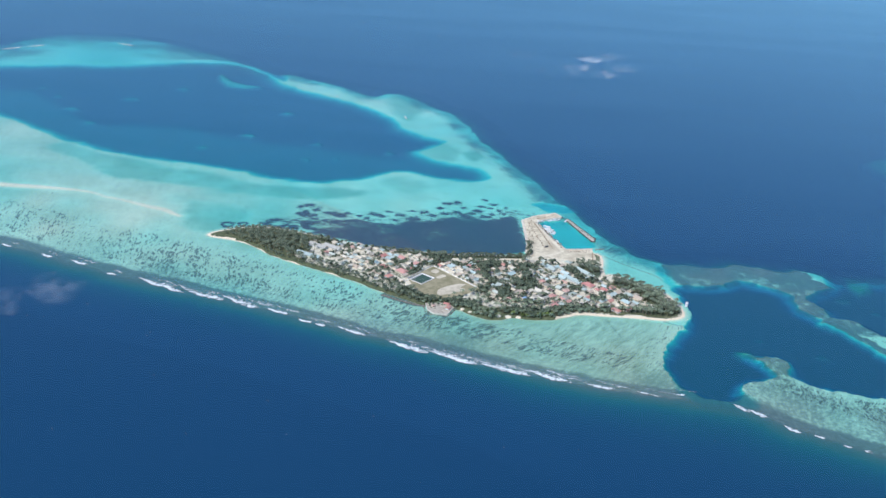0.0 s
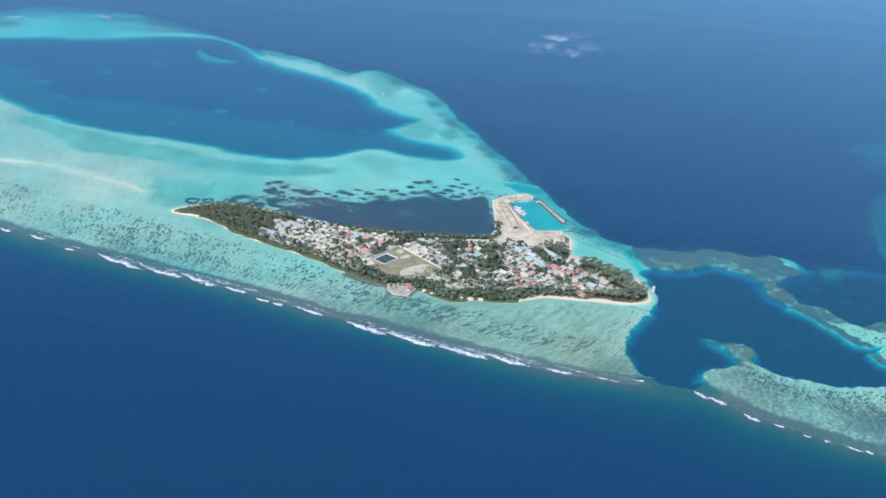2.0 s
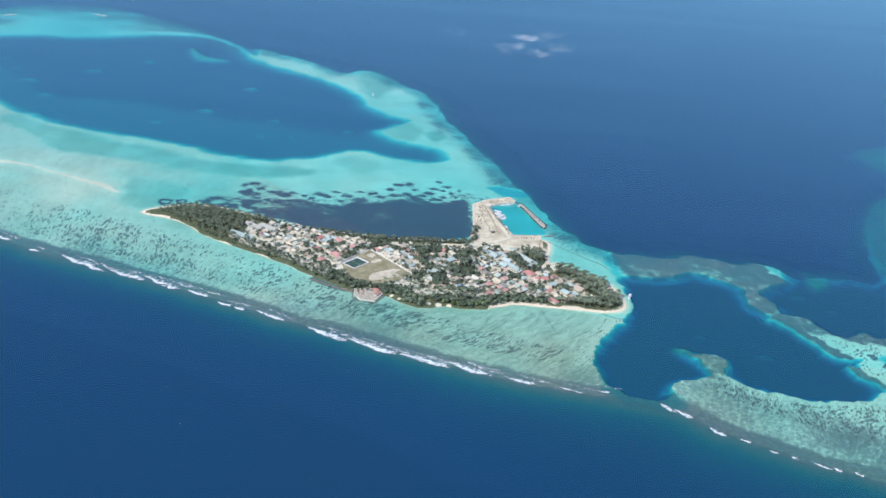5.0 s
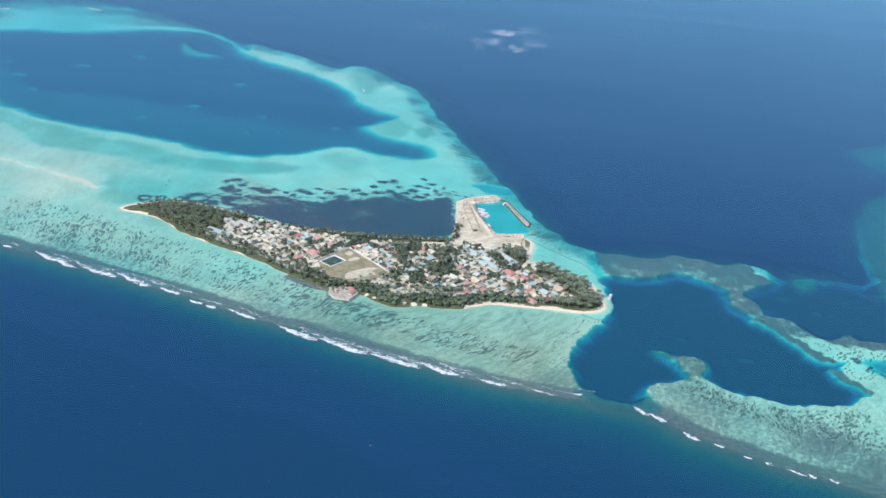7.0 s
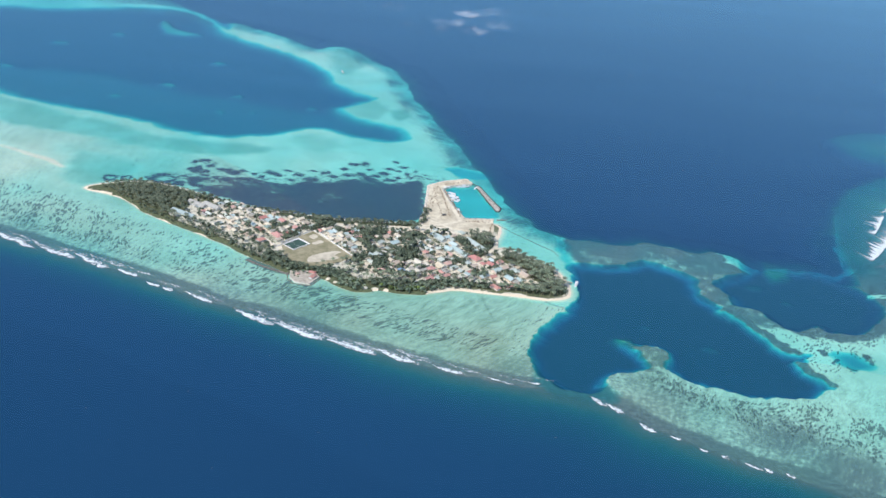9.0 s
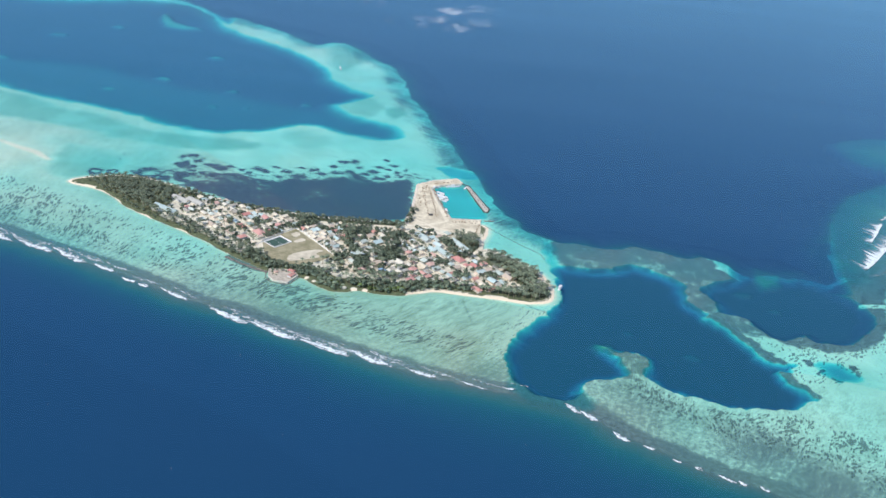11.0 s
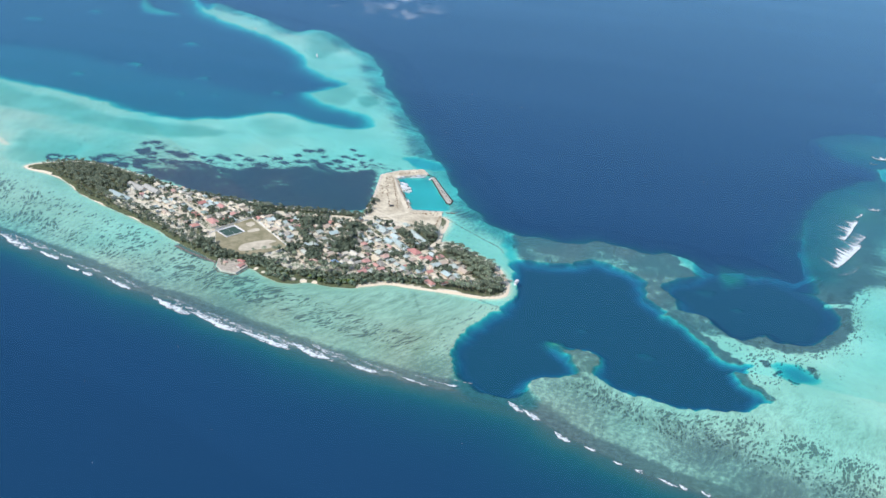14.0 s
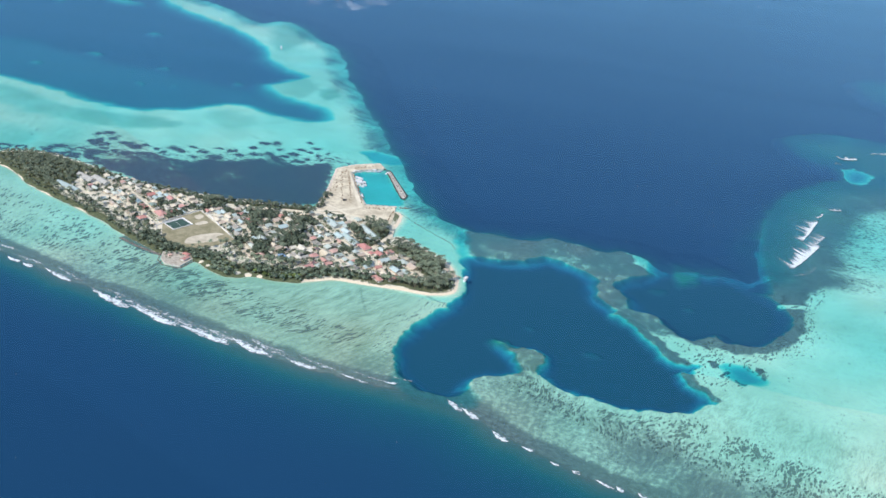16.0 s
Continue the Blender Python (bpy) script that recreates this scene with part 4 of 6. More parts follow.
RUBBLE = weathered("brown_rubble", (0.20, 0.14, 0.095), (0.38, 0.29, 0.20), 2.0, 0.95, vary=0.3)
ROCK = weathered("revetment_rock", (0.10, 0.095, 0.09), (0.30, 0.28, 0.25), 2.5, 0.95, vary=0.3)
PALE_ROCK = weathered("coral_rock", (0.42, 0.38, 0.33), (0.66, 0.60, 0.52), 2.5, 0.95, vary=0.3)
ROAD_SAND = weathered("packed_sand_road", (0.70, 0.635, 0.48), (0.83, 0.77, 0.61), 9, 0.95)
TURF = weathered("dry_grass", (0.235, 0.225, 0.125), (0.40, 0.36, 0.235), 16, 0.95)
WORN = weathered("worn_sandy_soil", (0.52, 0.47, 0.35), (0.70, 0.64, 0.50), 9, 0.95)
COURT_GREEN = weathered("artificial_turf", (0.035, 0.085, 0.065), (0.06, 0.12, 0.10), 6, 0.9)
LINE_WHITE = weathered("white_paint", (0.70, 0.70, 0.68), (0.80, 0.80, 0.78), 3, 0.8)
PAVING = weathered("pinkish_paving", (0.38, 0.34, 0.27), (0.60, 0.55, 0.45), 4, 0.85)
DARK_ROCK = weathered("breakwater_rock", (0.045, 0.045, 0.045), (0.17, 0.16, 0.145), 2.5, 0.95, vary=0.3)
BARK = weathered("bark", (0.16, 0.125, 0.09), (0.26, 0.21, 0.16), 1.0, 0.95)
PALM_LEAF = foliage("palm_leaf", (0.066, 0.104, 0.070), (0.225, 0.275, 0.175))
TREE_LEAF = foliage("tree_leaf", (0.074, 0.116, 0.078), (0.205, 0.262, 0.172))
LIME_LEAF = foliage("light_green_leaf", (0.08, 0.13, 0.03), (0.17, 0.23, 0.06))
HULL_WHITE = weathered("white_gelcoat", (0.74, 0.76, 0.77), (0.84, 0.85, 0.85), 4, 0.35)
HULL_BLUE = weathered("blue_gelcoat", (0.08, 0.22, 0.42), (0.14, 0.32, 0.52), 4, 0.4)
GLASS_DARK = weathered("tinted_windscreen", (0.02, 0.025, 0.03), (0.04, 0.05, 0.06), 2, 0.15)
TIMBER = weathered("grey_timber", (0.34, 0.29, 0.23), (0.52, 0.46, 0.38), 2, 0.9)
DARK_METAL = weathered("dark_painted_steel", (0.05, 0.055, 0.06), (0.12, 0.12, 0.12), 2, 0.6)
FOAM = foam_material()
FLECK = weathered("whitecap_foam", (0.45, 0.55, 0.62), (0.75, 0.80, 0.82), 5, 0.9)

# ---- harbour ----
GROUND = 1.4
quay = linked("quay", slab("quay", PLATFORM, -6.0, 1.7, FILL))
tagged(quay, "raised harbour ground of pale compacted coral fill", "quay", kind="structure")
quay_wall = thing("quay_wall", "pale concrete quay wall round the harbour basin", "wall")
inner = [(140, 2201), (126, 2185), (148, 2126), (176, 2070), (223, 2081)]
for (ax, ay), (bx, by) in zip(inner, inner[1:]):
    n = max(1, round(math.hypot(bx - ax, by - ay) / 9))
    for k in range(n):
        a, b = (ax + (bx - ax) * k / n, ay + (by - ay) * k / n), (ax + (bx - ax) * (k + 0.98) / n, ay + (by - ay) * (k + 0.98) / n)
        part("capstone", Shape().wall_line([a, b], 3.2, -5.0, 1.85), CONCRETE, quay_wall)
north_quay = [(140, 2201), (172, 2220)]
for k in range(4):
    a = [north_quay[0][i] + (north_quay[1][i] - north_quay[0][i]) * k / 4 for i in (0, 1)]
    b = [north_quay[0][i] + (north_quay[1][i] - north_quay[0][i]) * (k + 0.98) / 4 for i in (0, 1)]
    part("capstone", Shape().wall_line([a, b], 3.2, -5.0, 1.85), CONCRETE, quay_wall)


def boulder_shape(seed):
    """A rough block of stone, one metre across."""
    rng = random.Random(seed)
    v = []
    for i in range(3):
        for k in range(6):
            r = (0.42, 0.55, 0.30)[i] * rng.uniform(0.75, 1.2)
            a = k * math.pi / 3 + i * 0.5
            v.append((r * math.cos(a), r * math.sin(a), (-0.25, 0.1, 0.42)[i] * rng.uniform(0.8, 1.2)))
    v.append((0, 0, 0.5))
    f = [(i * 6 + k, i * 6 + (k + 1) % 6, (i + 1) * 6 + (k + 1) % 6) for i in range(2) for k in range(6)]
    f += [(i * 6 + k, (i + 1) * 6 + (k + 1) % 6, (i + 1) * 6 + k) for i in range(2) for k in range(6)]
    f += [(12 + k, 12 + (k + 1) % 6, 18) for k in range(6)]
    return np.array(v), np.array(f)


BOULDERS = [boulder_shape(k) for k in range(6)]


def rock_bank(name, line, wide, top, mat, label, size=2.2, step_m=1.5, seed=1):
    """A bank of loose stones along a plan line; one heap that nobody could count."""
    rng = random.Random(seed)
    p = np.array(line, float)
    poses = []
    for a, b in zip(p, p[1:]):
        run = np.linalg.norm(b - a)
        side = np.array([-(b - a)[1], (b - a)[0]]) / max(run, 1e-6)
        for k in range(max(1, int(run / step_m))):
            for row in range(max(1, int(wide / 1.6))):
                off = (row + 0.5) * 1.6 - wide / 2 + rng.uniform(-0.6, 0.6)
                q = a + (b - a) * (k + rng.uniform(0, 1)) / max(1, int(run / step_m)) + side * off
                high = top * (1 - (2 * abs(off) / max(wide, 1.7)) ** 2 * 0.75)
                poses.append((rng.randrange(6), q[0], q[1], high - 0.5 + rng.uniform(-0.25, 0.25), size * rng.uniform(0.6, 1.25), rng.uniform(0, 6)))
    ob = linked(name, joined(name, BOULDERS, poses, mat))
    return tagged(ob, label, "rocks", kind="stuff")


rock_bank("revetment", [(113, 2026), (106, 2041), (109, 2074), (106, 2125), (101, 2192), (126, 2219), (163, 2240), (174, 2224)], 5.0, 1.9, PALE_ROCK, "bank of pale coral rock round the harbour ground", seed=2)
rock_bank("seawall_rocks", SEAWALL, 4.0, 0.9, ROCK, "low dark rock seawall along the shore", seed=3)
rock_bank("groyne", GROYNE, 1.7, 0.35, ROCK, "dark line of rocks just awash in the shallows", 1.15, seed=4)
rock_bank("short_groyne", [(229, 2083), (246, 2088)], 3.0, 1.0, ROCK, "short dark rock groyne off the quay corner", seed=5)
mole_base = linked("breakwater_core", slab("breakwater_core", [(182, 2212), (187, 2215), (231, 2129), (230, 2119), (225.5, 2119)], -7.0, 1.4, MOLE_TOP))
tagged(mole_base, "grey rubble core of the harbour breakwater", "breakwater", kind="structure")
rock_bank("breakwater_rocks", [(172, 2222), (187, 2217), (232.5, 2130), (231, 2116), (224, 2117), (181, 2212)], 1.8, 1.8, DARK_ROCK, "dark boulders armouring the harbour breakwater", 1.9, seed=6)

mole_road = thing("breakwater_walkway", "pale concrete walkway along the breakwater", "walkway")
for k in range(14):
    u, v = k / 14, (k + 0.94) / 14
    part("slab", Shape().wall_line([(186 + 43 * u, 2209 - 86 * u), (186 + 43 * v, 2209 - 86 * v)], 1.8, 1.3, 1.52), CONCRETE, mole_road)

rng = random.Random(17)
for k in range(13):
    u = (k + rng.uniform(0.1, 0.9)) / 13
    block = thing("rock_block", "dark boulder lying on the breakwater walkway", "boulder", "boulders on the breakwater", pose(186 + 43 * u + rng.uniform(-0.8, 0.8), 2209 - 86 * u, 1.5, 0, 0, rng.uniform(0, 360)))
    v, f = BOULDERS[k % 6]
    part("stone", Shape().add(v * rng.uniform(1.4, 2.3) + np.array([0, 0, 0.4]), f.tolist()), DARK_ROCK, block)

# stone heaps and stored goods on the harbour ground
rng = random.Random(11)
quay_rows = [((133, 2172), (171, 2072), 24, 1.6), ((121, 2185), (155, 2065), 24, 2.0), ((111, 2183), (140, 2062), 20, 3.0), ((180, 2058), (222, 2066), 9, 3.0), ((131, 2180), (170, 2085), 15, 6.0), ((118, 2190), (118, 2100), 12, 5.0), ((112, 2180), (112, 2090), 11, 4.0), ((128, 2205), (164, 2228), 12, 3.0), ((186, 2062), (222, 2072), 7, 3.0), ((124, 2160), (150, 2070), 9, 8.0), ((222, 2062), (224, 2020), 8, 3.0)]
heap = None
for a, b, n, stray in quay_rows:
    for k in range(n):
        u = (k + rng.uniform(-0.2, 0.2)) / n
        x, y = a[0] + (b[0] - a[0]) * u + rng.uniform(-1, 1) * stray * 0.5, a[1] + (b[1] - a[1]) * u + rng.uniform(-1, 1) * stray * 0.5
        turn = rng.uniform(0, 360)
        if heap is None:
            heap = thing("stone_heap", "small brown heap of rubble on the harbour ground", "stone heap", "stone heaps at the harbour", pose(x, y, 1.7))
            for j in range(5):
                v, f = BOULDERS[j]
                part("stone", Shape().add(v * rng.uniform(1.1, 1.9) + np.array([rng.uniform(-1, 1), rng.uniform(-1, 1), 0.25]), f.tolist()), RUBBLE, heap)
        else:
            made = copy_thing(heap, pose(x, y, 1.7, 0, 0, turn) @ Matrix.Scale(rng.uniform(0.55, 1.0), 4))
box = thing("shipping_container", "dark steel shipping container on the harbour ground", "container", place=pose(142, 2072, 1.7, 0, 0, 20))
part("body", Shape().box(0, 0, 0, 6.1, 2.6, 2.6), DARK_METAL, box)
part("door", Shape().box(3.08, 0, 0.1, 0.08, 2.4, 2.4), DARK_METAL, box)


def boat(x, y, turn, length, label, hull_mat=HULL_WHITE, cabin=True, awning=False, group="boats in the harbour"):
    """A decked motor boat: lofted hull, deck, cabin with windscreen, roof or awning."""
    b = thing("motor_boat", label, "boat", group, pose(x, y, 0, 0, 0, turn))
    half, hull = length * 0.15, Shape()
    stations = [(-0.5, 0.85, 0.75), (-0.2, 1.0, 0.78), (0.15, 0.95, 0.85), (0.38, 0.55, 1.0), (0.5, 0.04, 1.15)]
    pts = []
    for s, w, h in stations:
        for side, z in ((-1, h), (-0.7, -0.45), (0.7, -0.45), (1, h)):
            pts.append((s * length, side * w * half, z * length * 0.09 + 0.1))
    faces = [(i * 4 + k, i * 4 + k + 1, i * 4 + k + 5, i * 4 + k + 4) for i in range(4) for k in range(3)] + [(0, 1, 2, 3)]
    part("hull", hull.add(pts, faces), hull_mat, b)
    deck = [(s * length, side * w * half * 0.96, h * length * 0.082 + 0.1) for s, w, h in stations for side in (-1, 1)]
    part("deck", Shape().add(deck, [(i * 2, i * 2 + 2, i * 2 + 3, i * 2 + 1) for i in range(4)]), HULL_WHITE, b)
    z = length * 0.075 + 0.1
    if cabin:
        cab = part("cabin", Shape().box(-0.02 * length, 0, z, length * 0.42, half * 1.35, length * 0.11), HULL_WHITE, b)
        part("windscreen", Shape().box(0.2 * length, 0, z + length * 0.03, length * 0.03, half * 1.2, length * 0.06), GLASS_DARK, cab)
        part("wheelhouse", Shape().box(0.04 * length, 0, z + length * 0.11, length * 0.2, half * 1.0, length * 0.07), HULL_WHITE, b)
    if awning:
        part("awning", Shape().box(-0.15 * length, 0, z + length * 0.2, length * 0.6, half * 1.7, 0.15), HULL_WHITE, b)
        for sx in (-0.4, 0.1):
            for sy in (-0.7, 0.7):
                part("awning_post", Shape().box(sx * length, sy * half, z, 0.12, 0.12, length * 0.2), DARK_METAL, b)
    return b


BOAT_PLAN = [(148, 2158, -20, 22, 1), (154, 2150, -35, 18, 0), (150, 2143, -25, 20, 1), (130, 2193, 25, 11, 0), (137, 2194.5, 25, 9, 1), (153, 2203, 27, 10, 0),
             (162, 2207, 20, 13, 1), (169, 2210, 40, 9, 0), (183, 2208, 60, 10, 0), (163, 2105, 115, 10, 0)]
for k, (x, y, turn, length, awn) in enumerate(BOAT_PLAN):
    label = "white motor boat with cabin and shade roof moored in the basin" if awn else "white motor boat with low cabin moored in the basin"
    boat(x, y, turn, length, label, HULL_BLUE if k == 7 else HULL_WHITE, True, bool(awn))
boat(367, 1882, 75, 15, "white ferry boat moored at the end of the timber jetty", HULL_WHITE, True, True, "")

jetty = thing("jetty", "narrow timber jetty from the beach to a moored boat", "jetty")
for k in range(11):
    x, y = 342 + 1.75 * k, 1889 - 0.52 * k
    part("plank", Shape().box(x, y, 1.15, 1.7, 2.4, 0.14, math.atan2(-0.52, 1.75)), TIMBER, jetty)
for k in range(0, 11, 2):
    for side in (-1, 1):
        part("post", Shape().tube([(342 + 1.75 * k + 0.3 * side, 1889 - 0.52 * k + 1.1 * side, z) for z in (-3, 1.5)], (0.16, 0.14)), TIMBER, jetty)

# ---- sports ground ----
pitch = linked("sports_field", slab("sports_field", FIELD, 1.0, 1.50, TURF))
tagged(pitch, "worn dry grass sports field with bare sand", "field", kind="structure")
for line, name in ((FIELDSAND, "bare_patch"), ([(-46, 1908), (-40, 1918), (-34, 1921), (-30, 1914), (-40, 1903)], "bare_patch"), ([(-56, 1929), (-49, 1940), (-42, 1932), (-46, 1922)], "bare_patch")):
    rim = smooth_line(line, steps=4)
    rim = rim + np.stack([1.6 * lumps(rim[:, 0], rim[:, 1], 5, 70), 1.6 * lumps(rim[:, 0], rim[:, 1], 5, 71)], 1)
    tagged(linked(name, slab(name, [tuple(p) for p in rim], 1.4, 1.53, WORN)), "bare pale sand worn into the grass field", "sand patch", kind="structure")
court = thing("futsal_court", "fenced dark green artificial turf court with white border", "sports court", place=pose(-69, 1896.5, 1.5, 0, 0, 54.5))
part("border", Shape().box(0, 0, 0.0, 34, 27, 0.06), LINE_WHITE, court, "white concrete border")
part("turf", Shape().box(0, 0, 0.06, 29.5, 22.5, 0.05), COURT_GREEN, court, "dark green artificial turf")
for sx in (-1, 1):
    part("goal", Shape().box(sx * 14.2, -1.5, 0.11, 0.15, 0.15, 2).box(sx * 14.2, 1.5, 0.11, 0.15, 0.15, 2).box(sx * 14.2, 0, 2.1, 0.15, 3.15, 0.15), LINE_WHITE, court)
for sx, sy, lx_, ly_ in ((0, 13.7, 34, 0.2), (0, -13.7, 34, 0.2), (17.1, 0, 0.2, 27.6), (-17.1, 0, 0.2, 27.6)):
    part("low_wall", Shape().box(sx, sy, 0, lx_, ly_, 1.1), LINE_WHITE, court)
for sx, sy, lx_, ly_ in ((0, 0, 0.25, 22.0), (0, 10.6, 28.5, 0.25), (0, -10.6, 28.5, 0.25)):
    part("marking", Shape().box(sx, sy, 0.11, lx_, ly_, 0.01), LINE_WHITE, court, "white pitch line")
for k, line in enumerate(([(-92, 1893), (-83, 1906), (-57, 1949), (-53, 1951)], [(-53, 1951), (-38, 1942), (23, 1879)], [(-84, 1899), (-96, 1878), (-84, 1853)])):
    wall = thing("boundary_wall", "long low white rendered wall round the sports ground", "wall", "walls of the sports ground")
    for a, b in zip(line, line[1:]):
        n = max(1, round(math.hypot(b[0] - a[0], b[1] - a[1]) / 10))
        for j in range(n):
            p0 = [a[i] + (b[i] - a[i]) * j / n for i in (0, 1)]
            p1 = [a[i] + (b[i] - a[i]) * (j + 0.99) / n for i in (0, 1)]
            part("wall_panel", Shape().wall_line([p0, p1], 0.5, 1.2, 3.2), LINE_WHITE, wall)
forecourt = linked("forecourt", slab("forecourt", [(-96, 1892), (-84, 1904), (-76, 1882), (-84, 1862), (-98, 1872)], 1.2, 1.49, ROAD_SAND))
tagged(forecourt, "pale sandy yard beside the sports ground", "yard", kind="structure")

# ---- paved outlook on the south shore ----
outlook = linked("outlook_terrace", slab("outlook_terrace", OUTCROP, -2.5, 1.9, PAVING))
tagged(outlook, "pink paved terrace built out from the shore", "terrace", kind="structure")
parapet = thing("parapet", "low pale concrete parapet round the shore terrace", "parapet")
edge_line = [(-57, 1805), (-53, 1785), (-43, 1773), (-21, 1772), (-12, 1798)]
for a, b in zip(edge_line, edge_line[1:]):
    n = max(1, round(math.hypot(b[0] - a[0], b[1] - a[1]) / 6))
    for j in range(n):
        p0 = [a[i] + (b[i] - a[i]) * j / n for i in (0, 1)]
        p1 = [a[i] + (b[i] - a[i]) * (j + 0.98) / n for i in (0, 1)]
        part("parapet_block", Shape().wall_line([p0, p1], 0.9, -2.0, 2.3), CONCRETE, parapet)
rock_bank("terrace_rocks", [(-60, 1806), (-56, 1783), (-45, 1770), (-20, 1769), (-8, 1800)], 3.0, 0.6, ROCK, "dark rocks at the foot of the terrace", 1.8, seed=8)


# ---- roads ----
def road(line, wide, z=1.47):
    shape = Shape()
    p = smooth_line(line, False, 4)
    rng_ = random.Random(len(p))
    left, right = [], []
    for i, (x, y) in enumerate(p):
        d = p[min(i + 1, len(p) - 1)] - p[max(i - 1, 0)]
        d = d / max(np.linalg.norm(d), 1e-6)
        w = wide * rng_.uniform(0.42, 0.58)
        left.append((x - d[1] * w, y + d[0] * w, z))
        right.append((x + d[1] * w, y - d[0] * w, z))
    n = len(p)
    shape.add(left + right, [(n + i, n + i + 1, i + 1, i) for i in range(n - 1)])
    shape.add([(x, y, z - 0.4) for x, y, z in left + right], [(i, i + 1, n + i + 1, n + i) for i in range(n - 1)])
    ob = linked("road", mesh_of("road", shape, ROAD_SAND))
    return tagged(ob, "pale packed sand road through the village", "road", kind="structure")


E1, E2 = np.array([0.755, -0.656]), np.array([0.656, 0.755])
ROAD_PLAN = [([(60, 2003), (100, 2010), (140, 2022), (176, 2040), (205, 2048)], 7), ([(-230, 1985), (-150, 1990), (-60, 1975), (40, 1985), (100, 2010)], 5),
             ([(-250, 1945), (-200, 1945), (-150, 1925), (-98, 1885)], 6), ([(24, 1881), (40, 1866), (62, 1846)], 6), ([(150, 2020), (190, 1985), (225, 1950), (240, 1935)], 8),
             ([(-53, 1952), (-20, 1985), (-10, 1992)], 5), ([(232, 2010), (236, 1975), (225, 1945), (215, 1905), (222, 1870)], 7), ([(26, 1885), (60, 1925), (100, 1972), (120, 2010)], 5),
             ([(88, 1842), (130, 1890), (175, 1945), (205, 1985)], 5), ([(150, 1835), (190, 1880), (230, 1930)], 5), ([(20, 1925), (70, 1880), (110, 1845)], 4.5),
             ([(60, 1972), (120, 1920), (180, 1868), (210, 1845)], 5), ([(115, 1985), (170, 1935), (230, 1885), (275, 1850)], 5), ([(-190, 1990), (-150, 1955), (-110, 1915)], 5)]
for k, (line, wide) in enumerate(ROAD_PLAN):
    road(line, wide, 1.47 + 0.012 * k)
road([(112, 2020), (125, 2026), (146, 2036), (171, 2059)], 6, 1.78)
road([(123, 2044), (140, 2037), (164, 2018)], 5, 1.80)
road([(171, 2059), (152, 2110), (129, 2178)], 7, 1.79)


